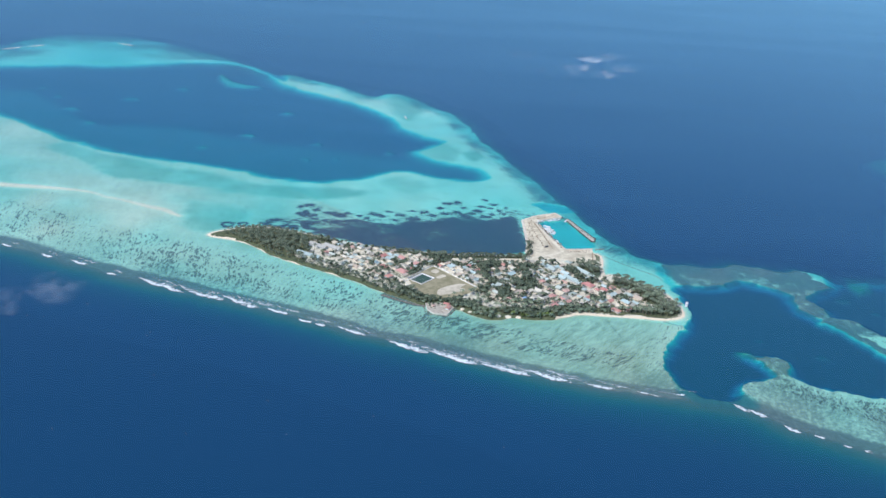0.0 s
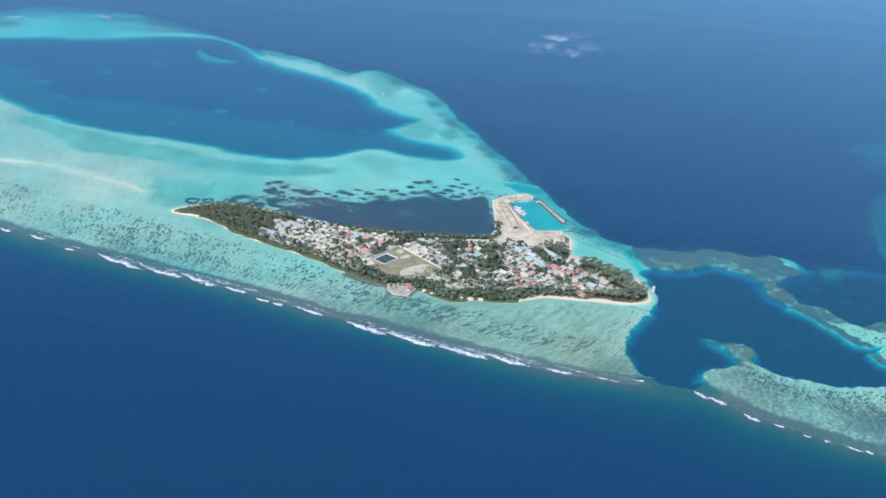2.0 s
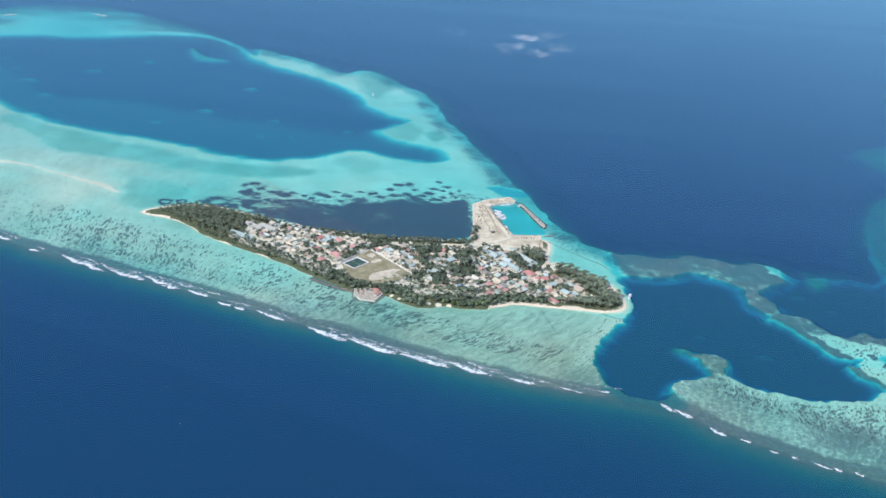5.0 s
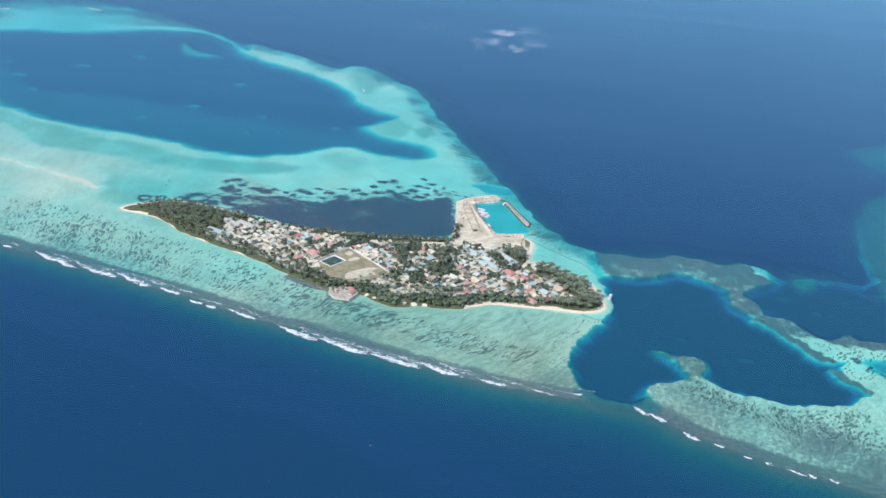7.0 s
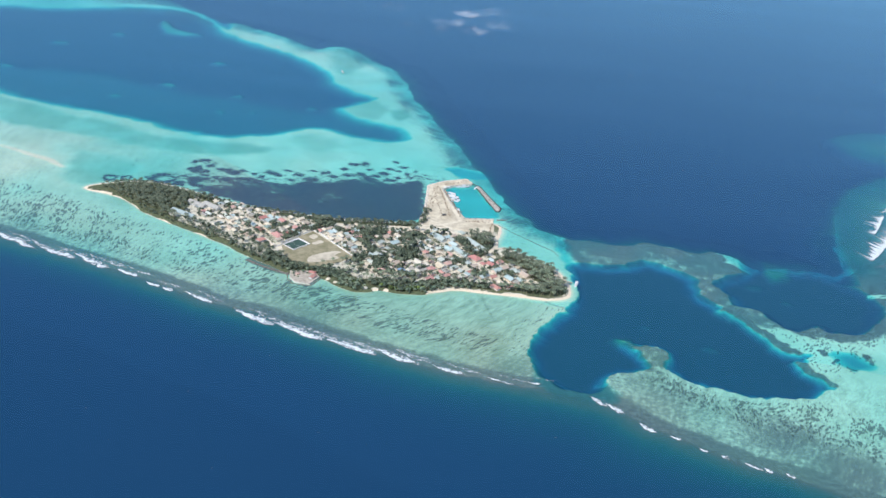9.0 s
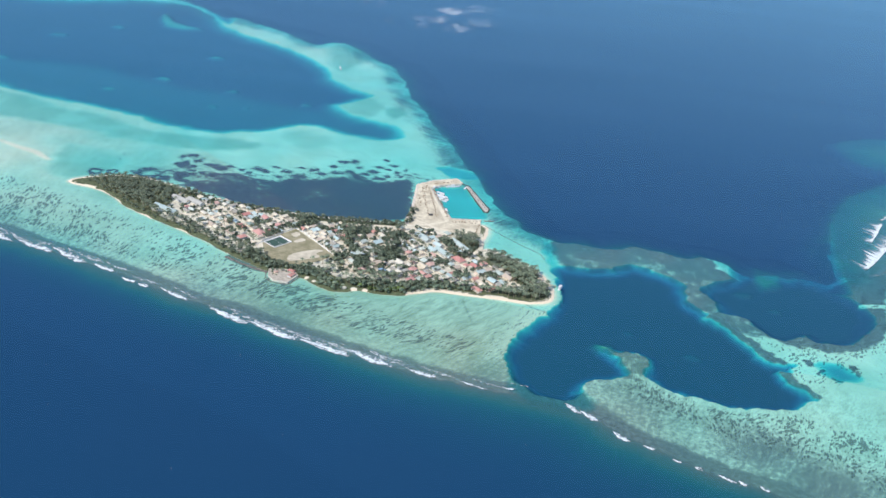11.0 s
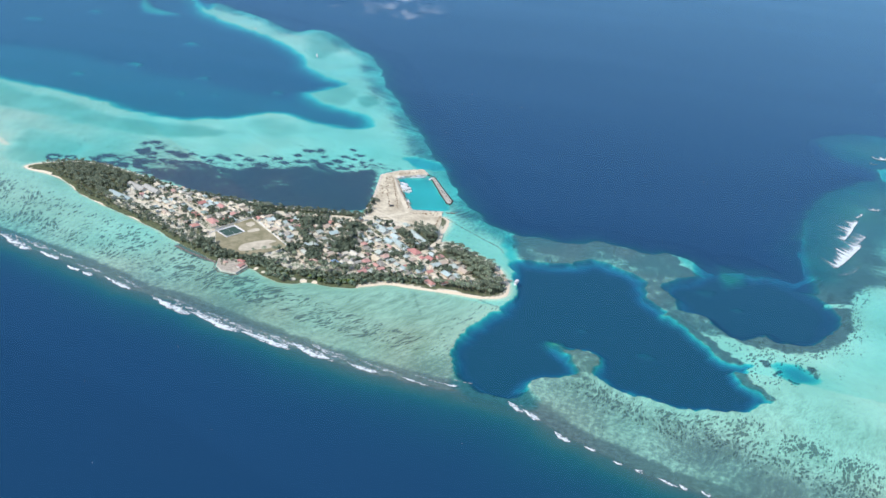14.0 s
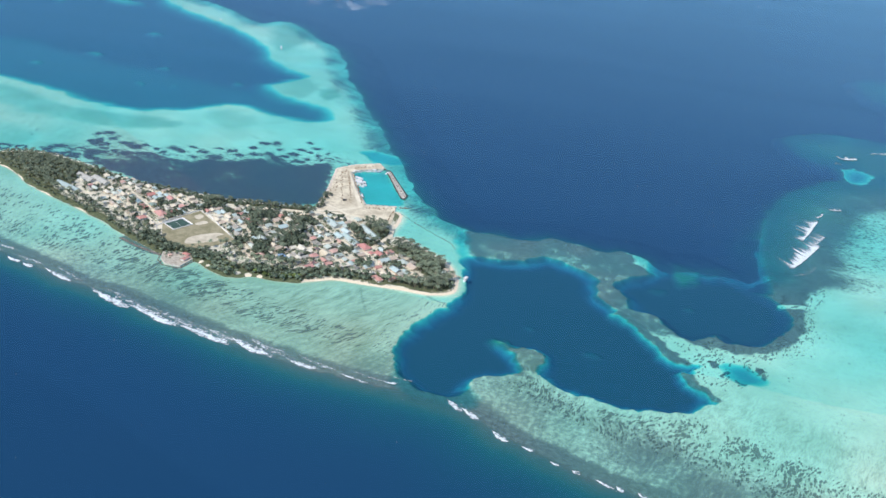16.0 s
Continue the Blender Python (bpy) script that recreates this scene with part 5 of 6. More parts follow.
# ---- houses ----
def house(x, y, turn, w, d, h, roof_mat, label, kind="gable", lean=False, category="house", group="village houses", storeys=1):
    """Walls under an overhanging sheet roof with ridge; some with a lean-to at the side."""
    b = thing("house", label, category, group, pose(x, y, GROUND - 0.1, 0, 0, turn))
    part("wall", Shape().box(0, 0, 0, w, d, h + 0.15), WALLS, b)
    o, t = 0.7, 0.14
    rise = (0.2 if kind == "shed" else 0.27) * d
    roof = Shape()
    if kind == "hip":
        inset = min(d / 2, w / 2 - 0.3)
        for k, z in ((0, h), (1, h - t)):
            top = [(-w / 2 + inset, 0, z + rise), (w / 2 - inset, 0, z + rise)]
            rim = [(-w / 2 - o, -d / 2 - o, z), (w / 2 + o, -d / 2 - o, z), (w / 2 + o, d / 2 + o, z), (-w / 2 - o, d / 2 + o, z)]
            faces = [(0, 1, 5, 4), (1, 2, 5), (2, 3, 4, 5), (3, 0, 4)]
            roof.add(rim + top, faces if k == 0 else [f[::-1] for f in faces])
        n = [(-w / 2 - o, -d / 2 - o), (w / 2 + o, -d / 2 - o), (w / 2 + o, d / 2 + o), (-w / 2 - o, d / 2 + o)]
        roof.add([(a, c, h) for a, c in n] + [(a, c, h - t) for a, c in n], [(i, (i + 1) % 4 + 0, (i + 1) % 4 + 4, i + 4) for i in range(4)])
        ridge = (w - 2 * inset, 0)
    elif kind == "flat":
        roof.box(0, 0, h, w + 0.5, d + 0.5, 0.35).box(0, 0, h + 0.35, w * 0.3, d * 0.35, 1.4)
        ridge = None
    elif kind == "shed":
        z0, z1 = h, h + rise
        for k in (0, t):
            roof.add([(-w / 2 - o, -d / 2 - o, z0 - k), (w / 2 + o, -d / 2 - o, z0 - k), (w / 2 + o, d / 2 + o, z1 - k), (-w / 2 - o, d / 2 + o, z1 - k)], [(0, 1, 2, 3)])
        ridge = None
    else:
        for side in (-1, 1):
            p = [(-w / 2 - o, side * (d / 2 + o), h - 0.1), (w / 2 + o, side * (d / 2 + o), h - 0.1), (w / 2 + o, 0, h + rise), (-w / 2 - o, 0, h + rise)]
            q = [(a, c, e - t) for a, c, e in p]
            roof.add(p + q, [(0, 1, 2, 3), (7, 6, 5, 4), (0, 4, 5, 1), (1, 5, 6, 2), (3, 7, 4, 0)])
        for side in (-1, 1):
            x0, x1 = side * w / 2, side * (w / 2 - 0.2)
            part("gable", Shape().add([(x0, -d / 2, h), (x0, d / 2, h), (x0, 0, h + rise * 0.93), (x1, -d / 2, h), (x1, d / 2, h), (x1, 0, h + rise * 0.93)], [(0, 1, 2), (5, 4, 3), (0, 2, 5, 3), (2, 1, 4, 5)]), WALLS, b)
        ridge = (w + 2 * o, 0)
    part("roof", roof, roof_mat, b)
    if ridge and ridge[0] > 0.6:
        part("ridge_cap", Shape().box(0, 0, h + rise - 0.02, ridge[0], 0.5, 0.1), TRIM if roof_mat is ROOF_PALE else roof_mat, b)
    if lean:
        z = h * 0.72
        side = -d / 2
        s = Shape()
        for k in (0, 0.1):
            s.add([(-w * 0.4, side - 3.2, z - 0.7 - k), (w * 0.35, side - 3.2, z - 0.7 - k), (w * 0.35, side, z - k), (-w * 0.4, side, z - k)], [(0, 1, 2, 3)])
        part("lean_to_roof", s, ROOF_PALE, b, "grey sheet lean-to roof")
        for sx in (-w * 0.38, w * 0.33):
            part("porch_post", Shape().box(sx, side - 3.0, 0, 0.2, 0.2, z - 0.75), TIMBER, b)
    part("door", Shape().box(w * 0.12, -d / 2 - 0.03, 0.1, 1.0, 0.08, 2.0), TIMBER, b)
    for sx in (-0.3, 0.36):
        part("window", Shape().box(w * sx, -d / 2 - 0.03, 1.0, 1.3, 0.08, 1.1), GLASS_DARK, b)
    return b


TURN = -41.0
rng = random.Random(5)
taken = []           # centre and reach of each house


def placed(x, y, r):
    taken.append((x, y, r))


for k, (x, y) in enumerate(RED_ROOFS):
    big = k in (0, 8)
    w, d = ((19, 13) if big else (12.5, 9))
    if k in (12, 13):
        w, d = 16, 8
    kind = "hip" if k % 3 != 1 else "gable"
    mat = ROOF_PINK if k in (3, 6, 11, 12, 14) else ROOF_RED
    tone = "faded pink-red" if mat is ROOF_PINK else "bright red"
    house(x, y, TURN + (90 if k % 2 else 0), w, d, 3.6, mat, ("large " if big else "") + tone + " roofed house in the village", kind, k % 4 == 2)
    placed(x, y, max(w, d) * 0.62)
for k, (x, y) in enumerate(PALE_ROOFS):
    if k < 2:
        continue
    w, d = 15, 10
    mat = ROOF_TEAL if k in (2, 3, 7, 10, 17) else (ROOF_BLUE if k in (4, 15) else ROOF_PALE)
    tone = {ROOF_TEAL: "pale teal", ROOF_BLUE: "pale blue"}.get(mat, "pale grey")
    house(x, y, TURN + (90 if k % 3 == 1 else 0), w, d, 3.8, mat, tone + " sheet-roofed village building with rendered walls", ("gable", "hip", "gable", "flat")[k % 4] if mat is ROOF_PALE else "gable", k % 3 == 0)
    placed(x, y, max(w, d) * 0.62)
for k, (x, y) in enumerate(BLUE_ROOFS):
    if k < 2:
        continue
    mat = ROOF_DEEP_BLUE if k in (3,) else (ROOF_GREEN if k == 5 else ROOF_BLUE)
    tone = {ROOF_DEEP_BLUE: "bright blue", ROOF_GREEN: "grey-green"}.get(mat, "light blue")
    w, d = 10, 8
    house(x, y, TURN, w, d, 3.4, mat, tone + " sheet-roofed house in the village", "hip" if k in (3, 5) else "gable")
    placed(x, y, max(w, d) * 0.62)
for k in range(0, len(LONG_ROOFS), 2):
    (ax_, ay_), (bx_, by_) = LONG_ROOFS[k], LONG_ROOFS[k + 1]
    run = math.hypot(bx_ - ax_, by_ - ay_)
    mat = ROOF_BLUE if k < 6 or k > 9 else ROOF_GREY
    house((ax_ + bx_) / 2, (ay_ + by_) / 2, math.degrees(math.atan2(by_ - ay_, bx_ - ax_)), run, 10 if k < 6 else 11, 3.8, mat, "long hall with " + ("pale blue" if mat is ROOF_BLUE else "pale grey") + " sheet roof", "gable", False, "hall", "long halls")
    for s in np.linspace(0, 1, max(3, int(run / 8))):
        placed(ax_ + (bx_ - ax_) * s, ay_ + (by_ - ay_) * s, 8)
house(-24, 1806, -15, 9, 6, 2.8, ROOF_RED, "small red roofed pavilion on the shore terrace", "hip", False, "pavilion", "")
house(-21, 1793, 70, 12, 6, 2.8, ROOF_PINK, "faded red roofed shelter on the shore terrace", "gable", False, "shelter", "")
house(-44, 1796, 40, 5, 4, 2.6, ROOF_PINK, "small pink roofed kiosk on the shore terrace", "hip", False, "kiosk", "")

for x, y, turn, w, d in ((331, 1884, 20, 10, 6), (340, 1876, 70, 9, 5), (336, 1894, -30, 7, 5), (296, 1862, 30, 11, 7), (305, 1855, -20, 8, 5)):
    house(x, y, turn, w, d, 3.0, ROOF_PALE, "cream roofed beach building in a sandy clearing of the palms", "hip", False, "beach house", "beach houses")
    placed(x, y, 6.5)
for x, y in ((341, 1886), (346, 1878), (300, 1852), (312, 1862), (288, 1856)):
    placed(x, y, 5.0)
road_lines = [(smooth_line(line, False, 4), wide) for line, wide in ROAD_PLAN]
town_line = np.array(TOWN, float)
keep_clear = [np.array([(177, 1954), (183, 1984), (206, 1963), (194, 1938)], float), np.array(FIELD, float), np.array([(-96, 1892), (-66, 1925), (-45, 1905), (-76, 1870)], float), np.array(GROVE_QUAY, float)]
def thicket(x, y):
    """Where the trees of the village stand together."""
    return 0.62 * lumps(x, y, 17, 91) + 0.5 * lumps(x, y, 38, 92) + 0.22 * (step(x, 0, 40) - step(x, 100, 135)) - 0.12 * step(x, 120, 160)


lots = []
for iu in range(-46, 66):
    for iv in range(-46, 66):
        p = np.array([0.0, 1900.0]) + E1 * (iu * 10.7 + (2.0 if iu % 5 == 0 else 0)) + E2 * (iv * 9.3 + (2.0 if iv % 3 == 0 else 0))
        lots.append((p[0] + rng.uniform(-1.6, 1.6), p[1] + rng.uniform(-1.6, 1.6), rng.random(), rng.random()))
lot_x, lot_y = np.array([q[0] for q in lots]), np.array([q[1] for q in lots])
ok = inside(lot_x, lot_y, town_line) & (thicket(lot_x, lot_y) < np.where((lot_x > 0) & (lot_x < 125), 0.52, 0.48))
for area in keep_clear:
    ok &= depth_in(lot_x, lot_y, area, 30.0) < -6
for line, wide in road_lines:
    ok &= line_distance(lot_x, lot_y, line, False)[0] > wide / 2 + 3.0
for (x, y, chance, chance2), good in zip(lots, ok):
    if not good or any((x - a) ** 2 + (y - b) ** 2 < (r + 3.4) ** 2 for a, b, r in taken):
        continue
    if chance > (0.97 if x > 110 else 0.92 if x > 30 else 0.9):
        continue
    w, d = rng.uniform(6.8, 11.8), rng.uniform(5.4, 8.0)
    roll = chance2
    if roll < (0.72 if x > 110 else 0.80):
        mat, tone = ROOF_PALE, "pale grey"
    elif roll < (0.86 if x > 110 else 0.85):
        mat, tone = ROOF_PINK, "faded pink-red"
    elif roll < 0.87:
        mat, tone = ROOF_RED, "red"
    elif roll < 0.92:
        mat, tone = ROOF_BLUE, "light blue"
    else:
        mat, tone = ROOF_TEAL, "pale teal"
    kind = rng.choice(("gable", "gable", "gable", "hip", "shed", "flat" if mat is ROOF_PALE else "gable"))
    words = {"gable": "gabled sheet roof", "hip": "hipped roof", "shed": "single-pitch roof", "flat": "flat roof"}[kind]
    house(x, y, TURN + rng.choice((0, 90, 0, 180)) + rng.uniform(-4, 4), w, d, rng.uniform(2.8, 3.6), mat, "small village house with " + tone + " " + words, kind, rng.random() < 0.35)
    placed(x, y, max(w, d) * 0.52)

# ---- yard walls ----
YARD = weathered("limewashed_wall", (0.66, 0.60, 0.50), (0.80, 0.74, 0.64), 4, 0.95)
rng = random.Random(41)
for (x, y, chance, chance2), good in zip(lots, ok):
    if not good or rng.random() > 0.55:
        continue
    if any((x + E1[0] * 6.2 - a) ** 2 + (y + E1[1] * 6.2 - b) ** 2 < (r * 0.75) ** 2 for a, b, r in taken):
        continue
    yard = thing("yard_wall", "low pale limewashed wall between village yards", "wall", "yard walls")
    c = np.array([x, y]) + E1 * 6.2
    for s, (a, b) in enumerate(((c - E2 * 5.2, c + E2 * 5.2), (c + E2 * 5.2, c + E2 * 5.2 - E1 * 9.0))):
        if s == 0 or rng.random() < 0.5:
            part("wall_run", Shape().wall_line([tuple(a), tuple(b)], 0.45, GROUND - 0.2, GROUND + 1.7), YARD, yard)

# ---- trees ----
def palm_shapes(seed):
    """A leaning coconut palm: ringed trunk, drooping fronds folded along the rib."""
    rng_ = random.Random(seed)
    high, lean, way = rng_.uniform(8.5, 12.5), rng_.uniform(0.3, 1.6), rng_.uniform(0, 6.28)
    stem = [(math.cos(way) * lean * u * u, math.sin(way) * lean * u * u, high * u) for u in (-0.06, 0.35, 0.7, 1.0)]
    trunk = Shape().tube(stem, (0.28, 0.2, 0.16, 0.13), 5)
    cx, cy, cz = stem[-1]
    crown = Shape()
    for k in range(15):
        a = k * 2.399 + rng_.uniform(-0.2, 0.2)
        up, reach = rng_.uniform(-0.25, 0.75), rng_.uniform(3.9, 5.4)
        rib = [(0.0, 0.0), (0.36, 0.28 * up + 0.10), (0.72, 0.30 * up - 0.02), (1.0, 0.12 * up - 0.34)]
        wide = (0.10, 0.52, 0.42, 0.05)
        pts = []
        for (r, z), w in zip(rib, wide):
            x, y, zz = cx + math.cos(a) * r * reach, cy + math.sin(a) * r * reach, cz + z * reach
            sx, sy = -math.sin(a) * w, math.cos(a) * w
            pts += [(x - sx, y - sy, zz - 0.5 * w), (x, y, zz), (x + sx, y + sy, zz - 0.5 * w)]
        crown.add(pts, [(i * 3 + j, i * 3 + j + 3, i * 3 + j + 4, i * 3 + j + 1) for i in range(3) for j in (0, 1)])
    return trunk, crown


def tree_shapes(seed):
    """A broad tree: forked trunk and a lumpy, broken crown of leaf clumps."""
    rng_ = random.Random(seed)
    high, r = rng_.uniform(5.5, 8.5), rng_.uniform(2.8, 4.2)
    trunk = Shape().tube([(0, 0, -0.4), (0.1, 0.05, high * 0.35), (0.2, 0.1, high * 0.62)], (0.35, 0.26, 0.16), 5)
    for k in range(4):
        a = k * 1.57 + rng_.uniform(-0.4, 0.4)
        trunk.tube([(0.1, 0.05, high * 0.34), (math.cos(a) * r * 0.5, math.sin(a) * r * 0.5, high * 0.66)], (0.16, 0.06), 4)
    crown = Shape()
    lobes = [(rng_.uniform(-0.55, 0.55) * r, rng_.uniform(-0.55, 0.55) * r, high * rng_.uniform(0.55, 0.95), r * rng_.uniform(0.45, 0.7)) for _ in range(6)]
    for k in range(115):
        lx_, ly_, lz_, lr = lobes[k % 6]
        n = Vector((rng_.gauss(0, 1), rng_.gauss(0, 1), rng_.gauss(0.25, 0.8))).normalized()
        p = Vector((lx_, ly_, lz_)) + Vector((n.x * lr, n.y * lr, n.z * lr * 0.75)) * rng_.uniform(0.75, 1.08)
        n = (n + Vector((rng_.uniform(-0.5, 0.5), rng_.uniform(-0.5, 0.5), rng_.uniform(-0.2, 0.6)))).normalized()
        s = n.orthogonal().normalized() * rng_.uniform(0.45, 0.85)
        t = n.cross(s).normalized() * rng_.uniform(0.45, 0.85)
        crown.add([p - s - t, p + s - t * 0.8, p + s * 0.9 + t, p - s * 0.8 + t], [(0, 1, 2, 3)])
    return trunk, crown


PALMS = [palm_shapes(100 + k) for k in range(7)]
TREES = [tree_shapes(200 + k) for k in range(7)]
grid = []
rng = random.Random(77)
for gx_ in np.arange(-455, 365, 5.0):
    for gy_ in np.arange(1765, 2075, 5.0):
        grid.append((gx_ + rng.uniform(-2.1, 2.1), gy_ + rng.uniform(-2.1, 2.1), rng.random(), rng.random()))
tx, ty = np.array([g[0] for g in grid]), np.array([g[1] for g in grid])
shore_d = depth_in(tx, ty, island_line, 90.0)
north_side = ty > np.interp(tx, MID_X, MID_Y)
in_town, in_east, in_quay_grove = inside(tx, ty, town_line), inside(tx, ty, smooth_line(GROVE_EAST)), inside(tx, ty, smooth_line(GROVE_QUAY))
off_field = depth_in(tx, ty, np.array(FIELD, float), 30.0) < -2
off_field &= depth_in(tx, ty, np.array([(-96, 1892), (-84, 1904), (-66, 1925), (-76, 1870), (-84, 1862), (-98, 1872)], float), 30.0) < -2
off_field &= depth_in(tx, ty, np.array(PLATFORM, float), 30.0) < -2
off_field &= depth_in(tx, ty, np.array(OUTCROP, float), 30.0) < -1
road_gap = np.full(tx.shape, 99.0)
for line, wide in road_lines:
    road_gap = np.minimum(road_gap, line_distance(tx, ty, line, False)[0] - wide / 2)
palm_spots, tree_spots = [], []
BARE = [(2, 1797, 4), (14, 1790, 5), (31, 1788, 4), (59, 1783, 7), (74, 1784, 7), (90, 1785, 6), (-277, 1954, 11), (-252, 1946, 12), (-225, 1938, 13), (-211, 1947, 10), (-262, 1990, 9), (-243, 1983, 9), (-290, 1985, 8), (-264, 1935, 8)]
crowd = thicket(tx, ty)
for k, (x, y, c1, c2) in enumerate(grid):
    d = shore_d[k]
    if d < (0.5 if not north_side[k] and x < 150 else 3.5) or not (off_field[k] or in_quay_grove[k]):
        continue
    if any((x - a) ** 2 + (y - b) ** 2 < (r * (0.66 if in_town[k] else 0.8) + 0.9) ** 2 for a, b, r in taken):
        continue
    if any((x - a) ** 2 + (y - b) ** 2 < r * r for a, b, r in BARE):
        continue
    clear = road_gap[k] > 1.6
    if in_quay_grove[k] or (in_east[k] and d > 9):
        if c1 < 0.92:
            palm_spots.append((x, y, 0.8 + 0.35 * c2))
    elif x < -262:
        if not north_side[k] and 0.8 < d < 9 and c1 < 0.7 and x > -400:
            (tree_spots if c2 < 0.7 else palm_spots).append((x, y, 0.4 + 0.35 * c2))
        elif d > 9 and c1 < 0.74 and (x > -415 or d > 16):
            palm_spots.append((x, y, (0.75 + 0.35 * c2) * (0.62 if north_side[k] and d < 18 else 1.0)))
    elif north_side[k] and d < 17 and x < 105:
        if c1 < 0.95:
            (tree_spots if c2 < 0.85 else palm_spots).append((x, y, (0.62 if c2 < 0.85 else 0.42) + 0.3 * c1))
    elif not north_side[k] and d < (17 if x < -105 else 31) + 6 * lumps(tx[k:k + 1], ty[k:k + 1], 22, 95)[0] and x < 215:
        if c1 < (0.66 if x < -105 else 0.88) and (d > 0.5):
            (tree_spots if c2 < (0.75 if x > -150 else 0.5) else palm_spots).append((x, y, (0.55 if x < -105 else 0.65) + 0.5 * c1))
    elif not north_side[k] and d < 24 and d > 9:
        if c1 < 0.85:
            (tree_spots if c2 < 0.4 else palm_spots).append((x, y, 0.8 + 0.3 * c1))
    elif in_town[k] and (clear or crowd[k] > 0.4):
        if c1 < (0.68 if x < -60 else 0.60 if x < 130 else 0.60) + 0.7 * crowd[k]:
            (tree_spots if c2 < 0.88 else palm_spots).append((x, y, 0.5 + 0.35 * c2 + 0.12 * (0 < x < 130) + 0.75 * max(0, min(0.8, crowd[k]))))
    elif d > 12 and clear and c1 < 0.3 and x < 215:
        (tree_spots if c2 < 0.6 else palm_spots).append((x, y, 0.8 + 0.3 * c2))
for x, y in ((221, 1866), (215, 1871), (227, 1861), (219, 1860), (224, 1872), (211, 1865)):
    tree_spots.append((x, y, 1.55))
for x, y, size in ((-50, 1796, 0.45), (-45, 1803, 0.6), (-38, 1805, 0.7), (-41, 1788, 0.4), (-31, 1803, 0.55), (-52, 1803, 0.6), (-47, 1789, 0.35)):
    tree_spots.append((x, y, size))
for k in range(14):
    tree_spots.append((180 + 1.6 * k + rng.uniform(-3, 3), 1975 - 1.9 * k + rng.uniform(-7, 7), 0.7 + 0.3 * rng.random()))


for k in range(30):
    (tree_spots if k % 3 else palm_spots).append((108 + 1.0 * (k % 7) + rng.uniform(-2, 2), 2026 + 4.2 * (k % 15) + rng.uniform(-3, 3), 0.6 + 0.3 * rng.random()))


def plant(name, label, category, group, shapes, leaf, spots, rest_label, seed):
    """The trees nearest the south shore stand singly; the woods behind them are one mass."""
    rng_ = random.Random(seed)
    spots = sorted(spots, key=lambda s: s[1] - 0.25 * s[0])
    protos = []
    for trunk, crown in shapes:
        protos.append((mesh_of("trunk", trunk, BARK), mesh_of("crown", crown, leaf)))
    for k, (x, y, size) in enumerate(spots[:290]):
        j = k % len(shapes)
        t = thing(name, label, category, group, pose(x, y, GROUND, 0, 0, rng_.uniform(0, 360)) @ Matrix.Scale(size, 4))
        linked("trunk", protos[j][0], t)
        linked("crown", protos[j][1], t)
    poses = [(rng_.randrange(len(shapes)), x, y, GROUND, size, rng_.uniform(0, 6.28)) for x, y, size in spots[290:]]
    if poses:
        woods = thing(name.replace("_tree", "") + "_woods", rest_label, "woods")
        tagged(woods, kind="stuff")
        for pick, piece, mat in ((0, "trunks", BARK), (1, "crowns", leaf)):
            quads = []
            for s in shapes:
                v = np.array(s[pick].v)
                f = np.array([q if len(q) == 4 else (q[0], q[1], q[2], q[2]) for q in s[pick].f if len(q) == 4])
                quads.append((v, f))
            linked(piece, joined(piece, quads, poses, mat), woods)


plant("palm_tree", "coconut palm with thin trunk and drooping green fronds", "palm tree", "palms near the shore", PALMS, PALM_LEAF, palm_spots, "dense grove of coconut palms on the island", 31)
plant("broadleaf_tree", "round dark green broadleaf tree near the shore", "tree", "trees near the shore", TREES, TREE_LEAF, tree_spots, "dark green trees between the village houses", 32)
rng = random.Random(9)
for k, (x, y) in enumerate(((40, 1792), (48, 1790), (82, 1791), (96, 1788), (136, 1797), (143, 1799), (104, 1787), (109, 1789), (114, 1788), (119, 1790), (124, 1792), (130, 1794), (112, 1793))):
    b = thing("light_green_bush", "light green bushy tree on the south shore", "bush", "light green bushes", pose(x, y, GROUND - 0.6, 0, 0, 50 * k) @ Matrix.Scale(0.95, 4))
    linked("trunk", mesh_of("trunk", TREES[k % 7][0], BARK), b)
    linked("crown", mesh_of("crown", TREES[k % 7][1], LIME_LEAF), b)


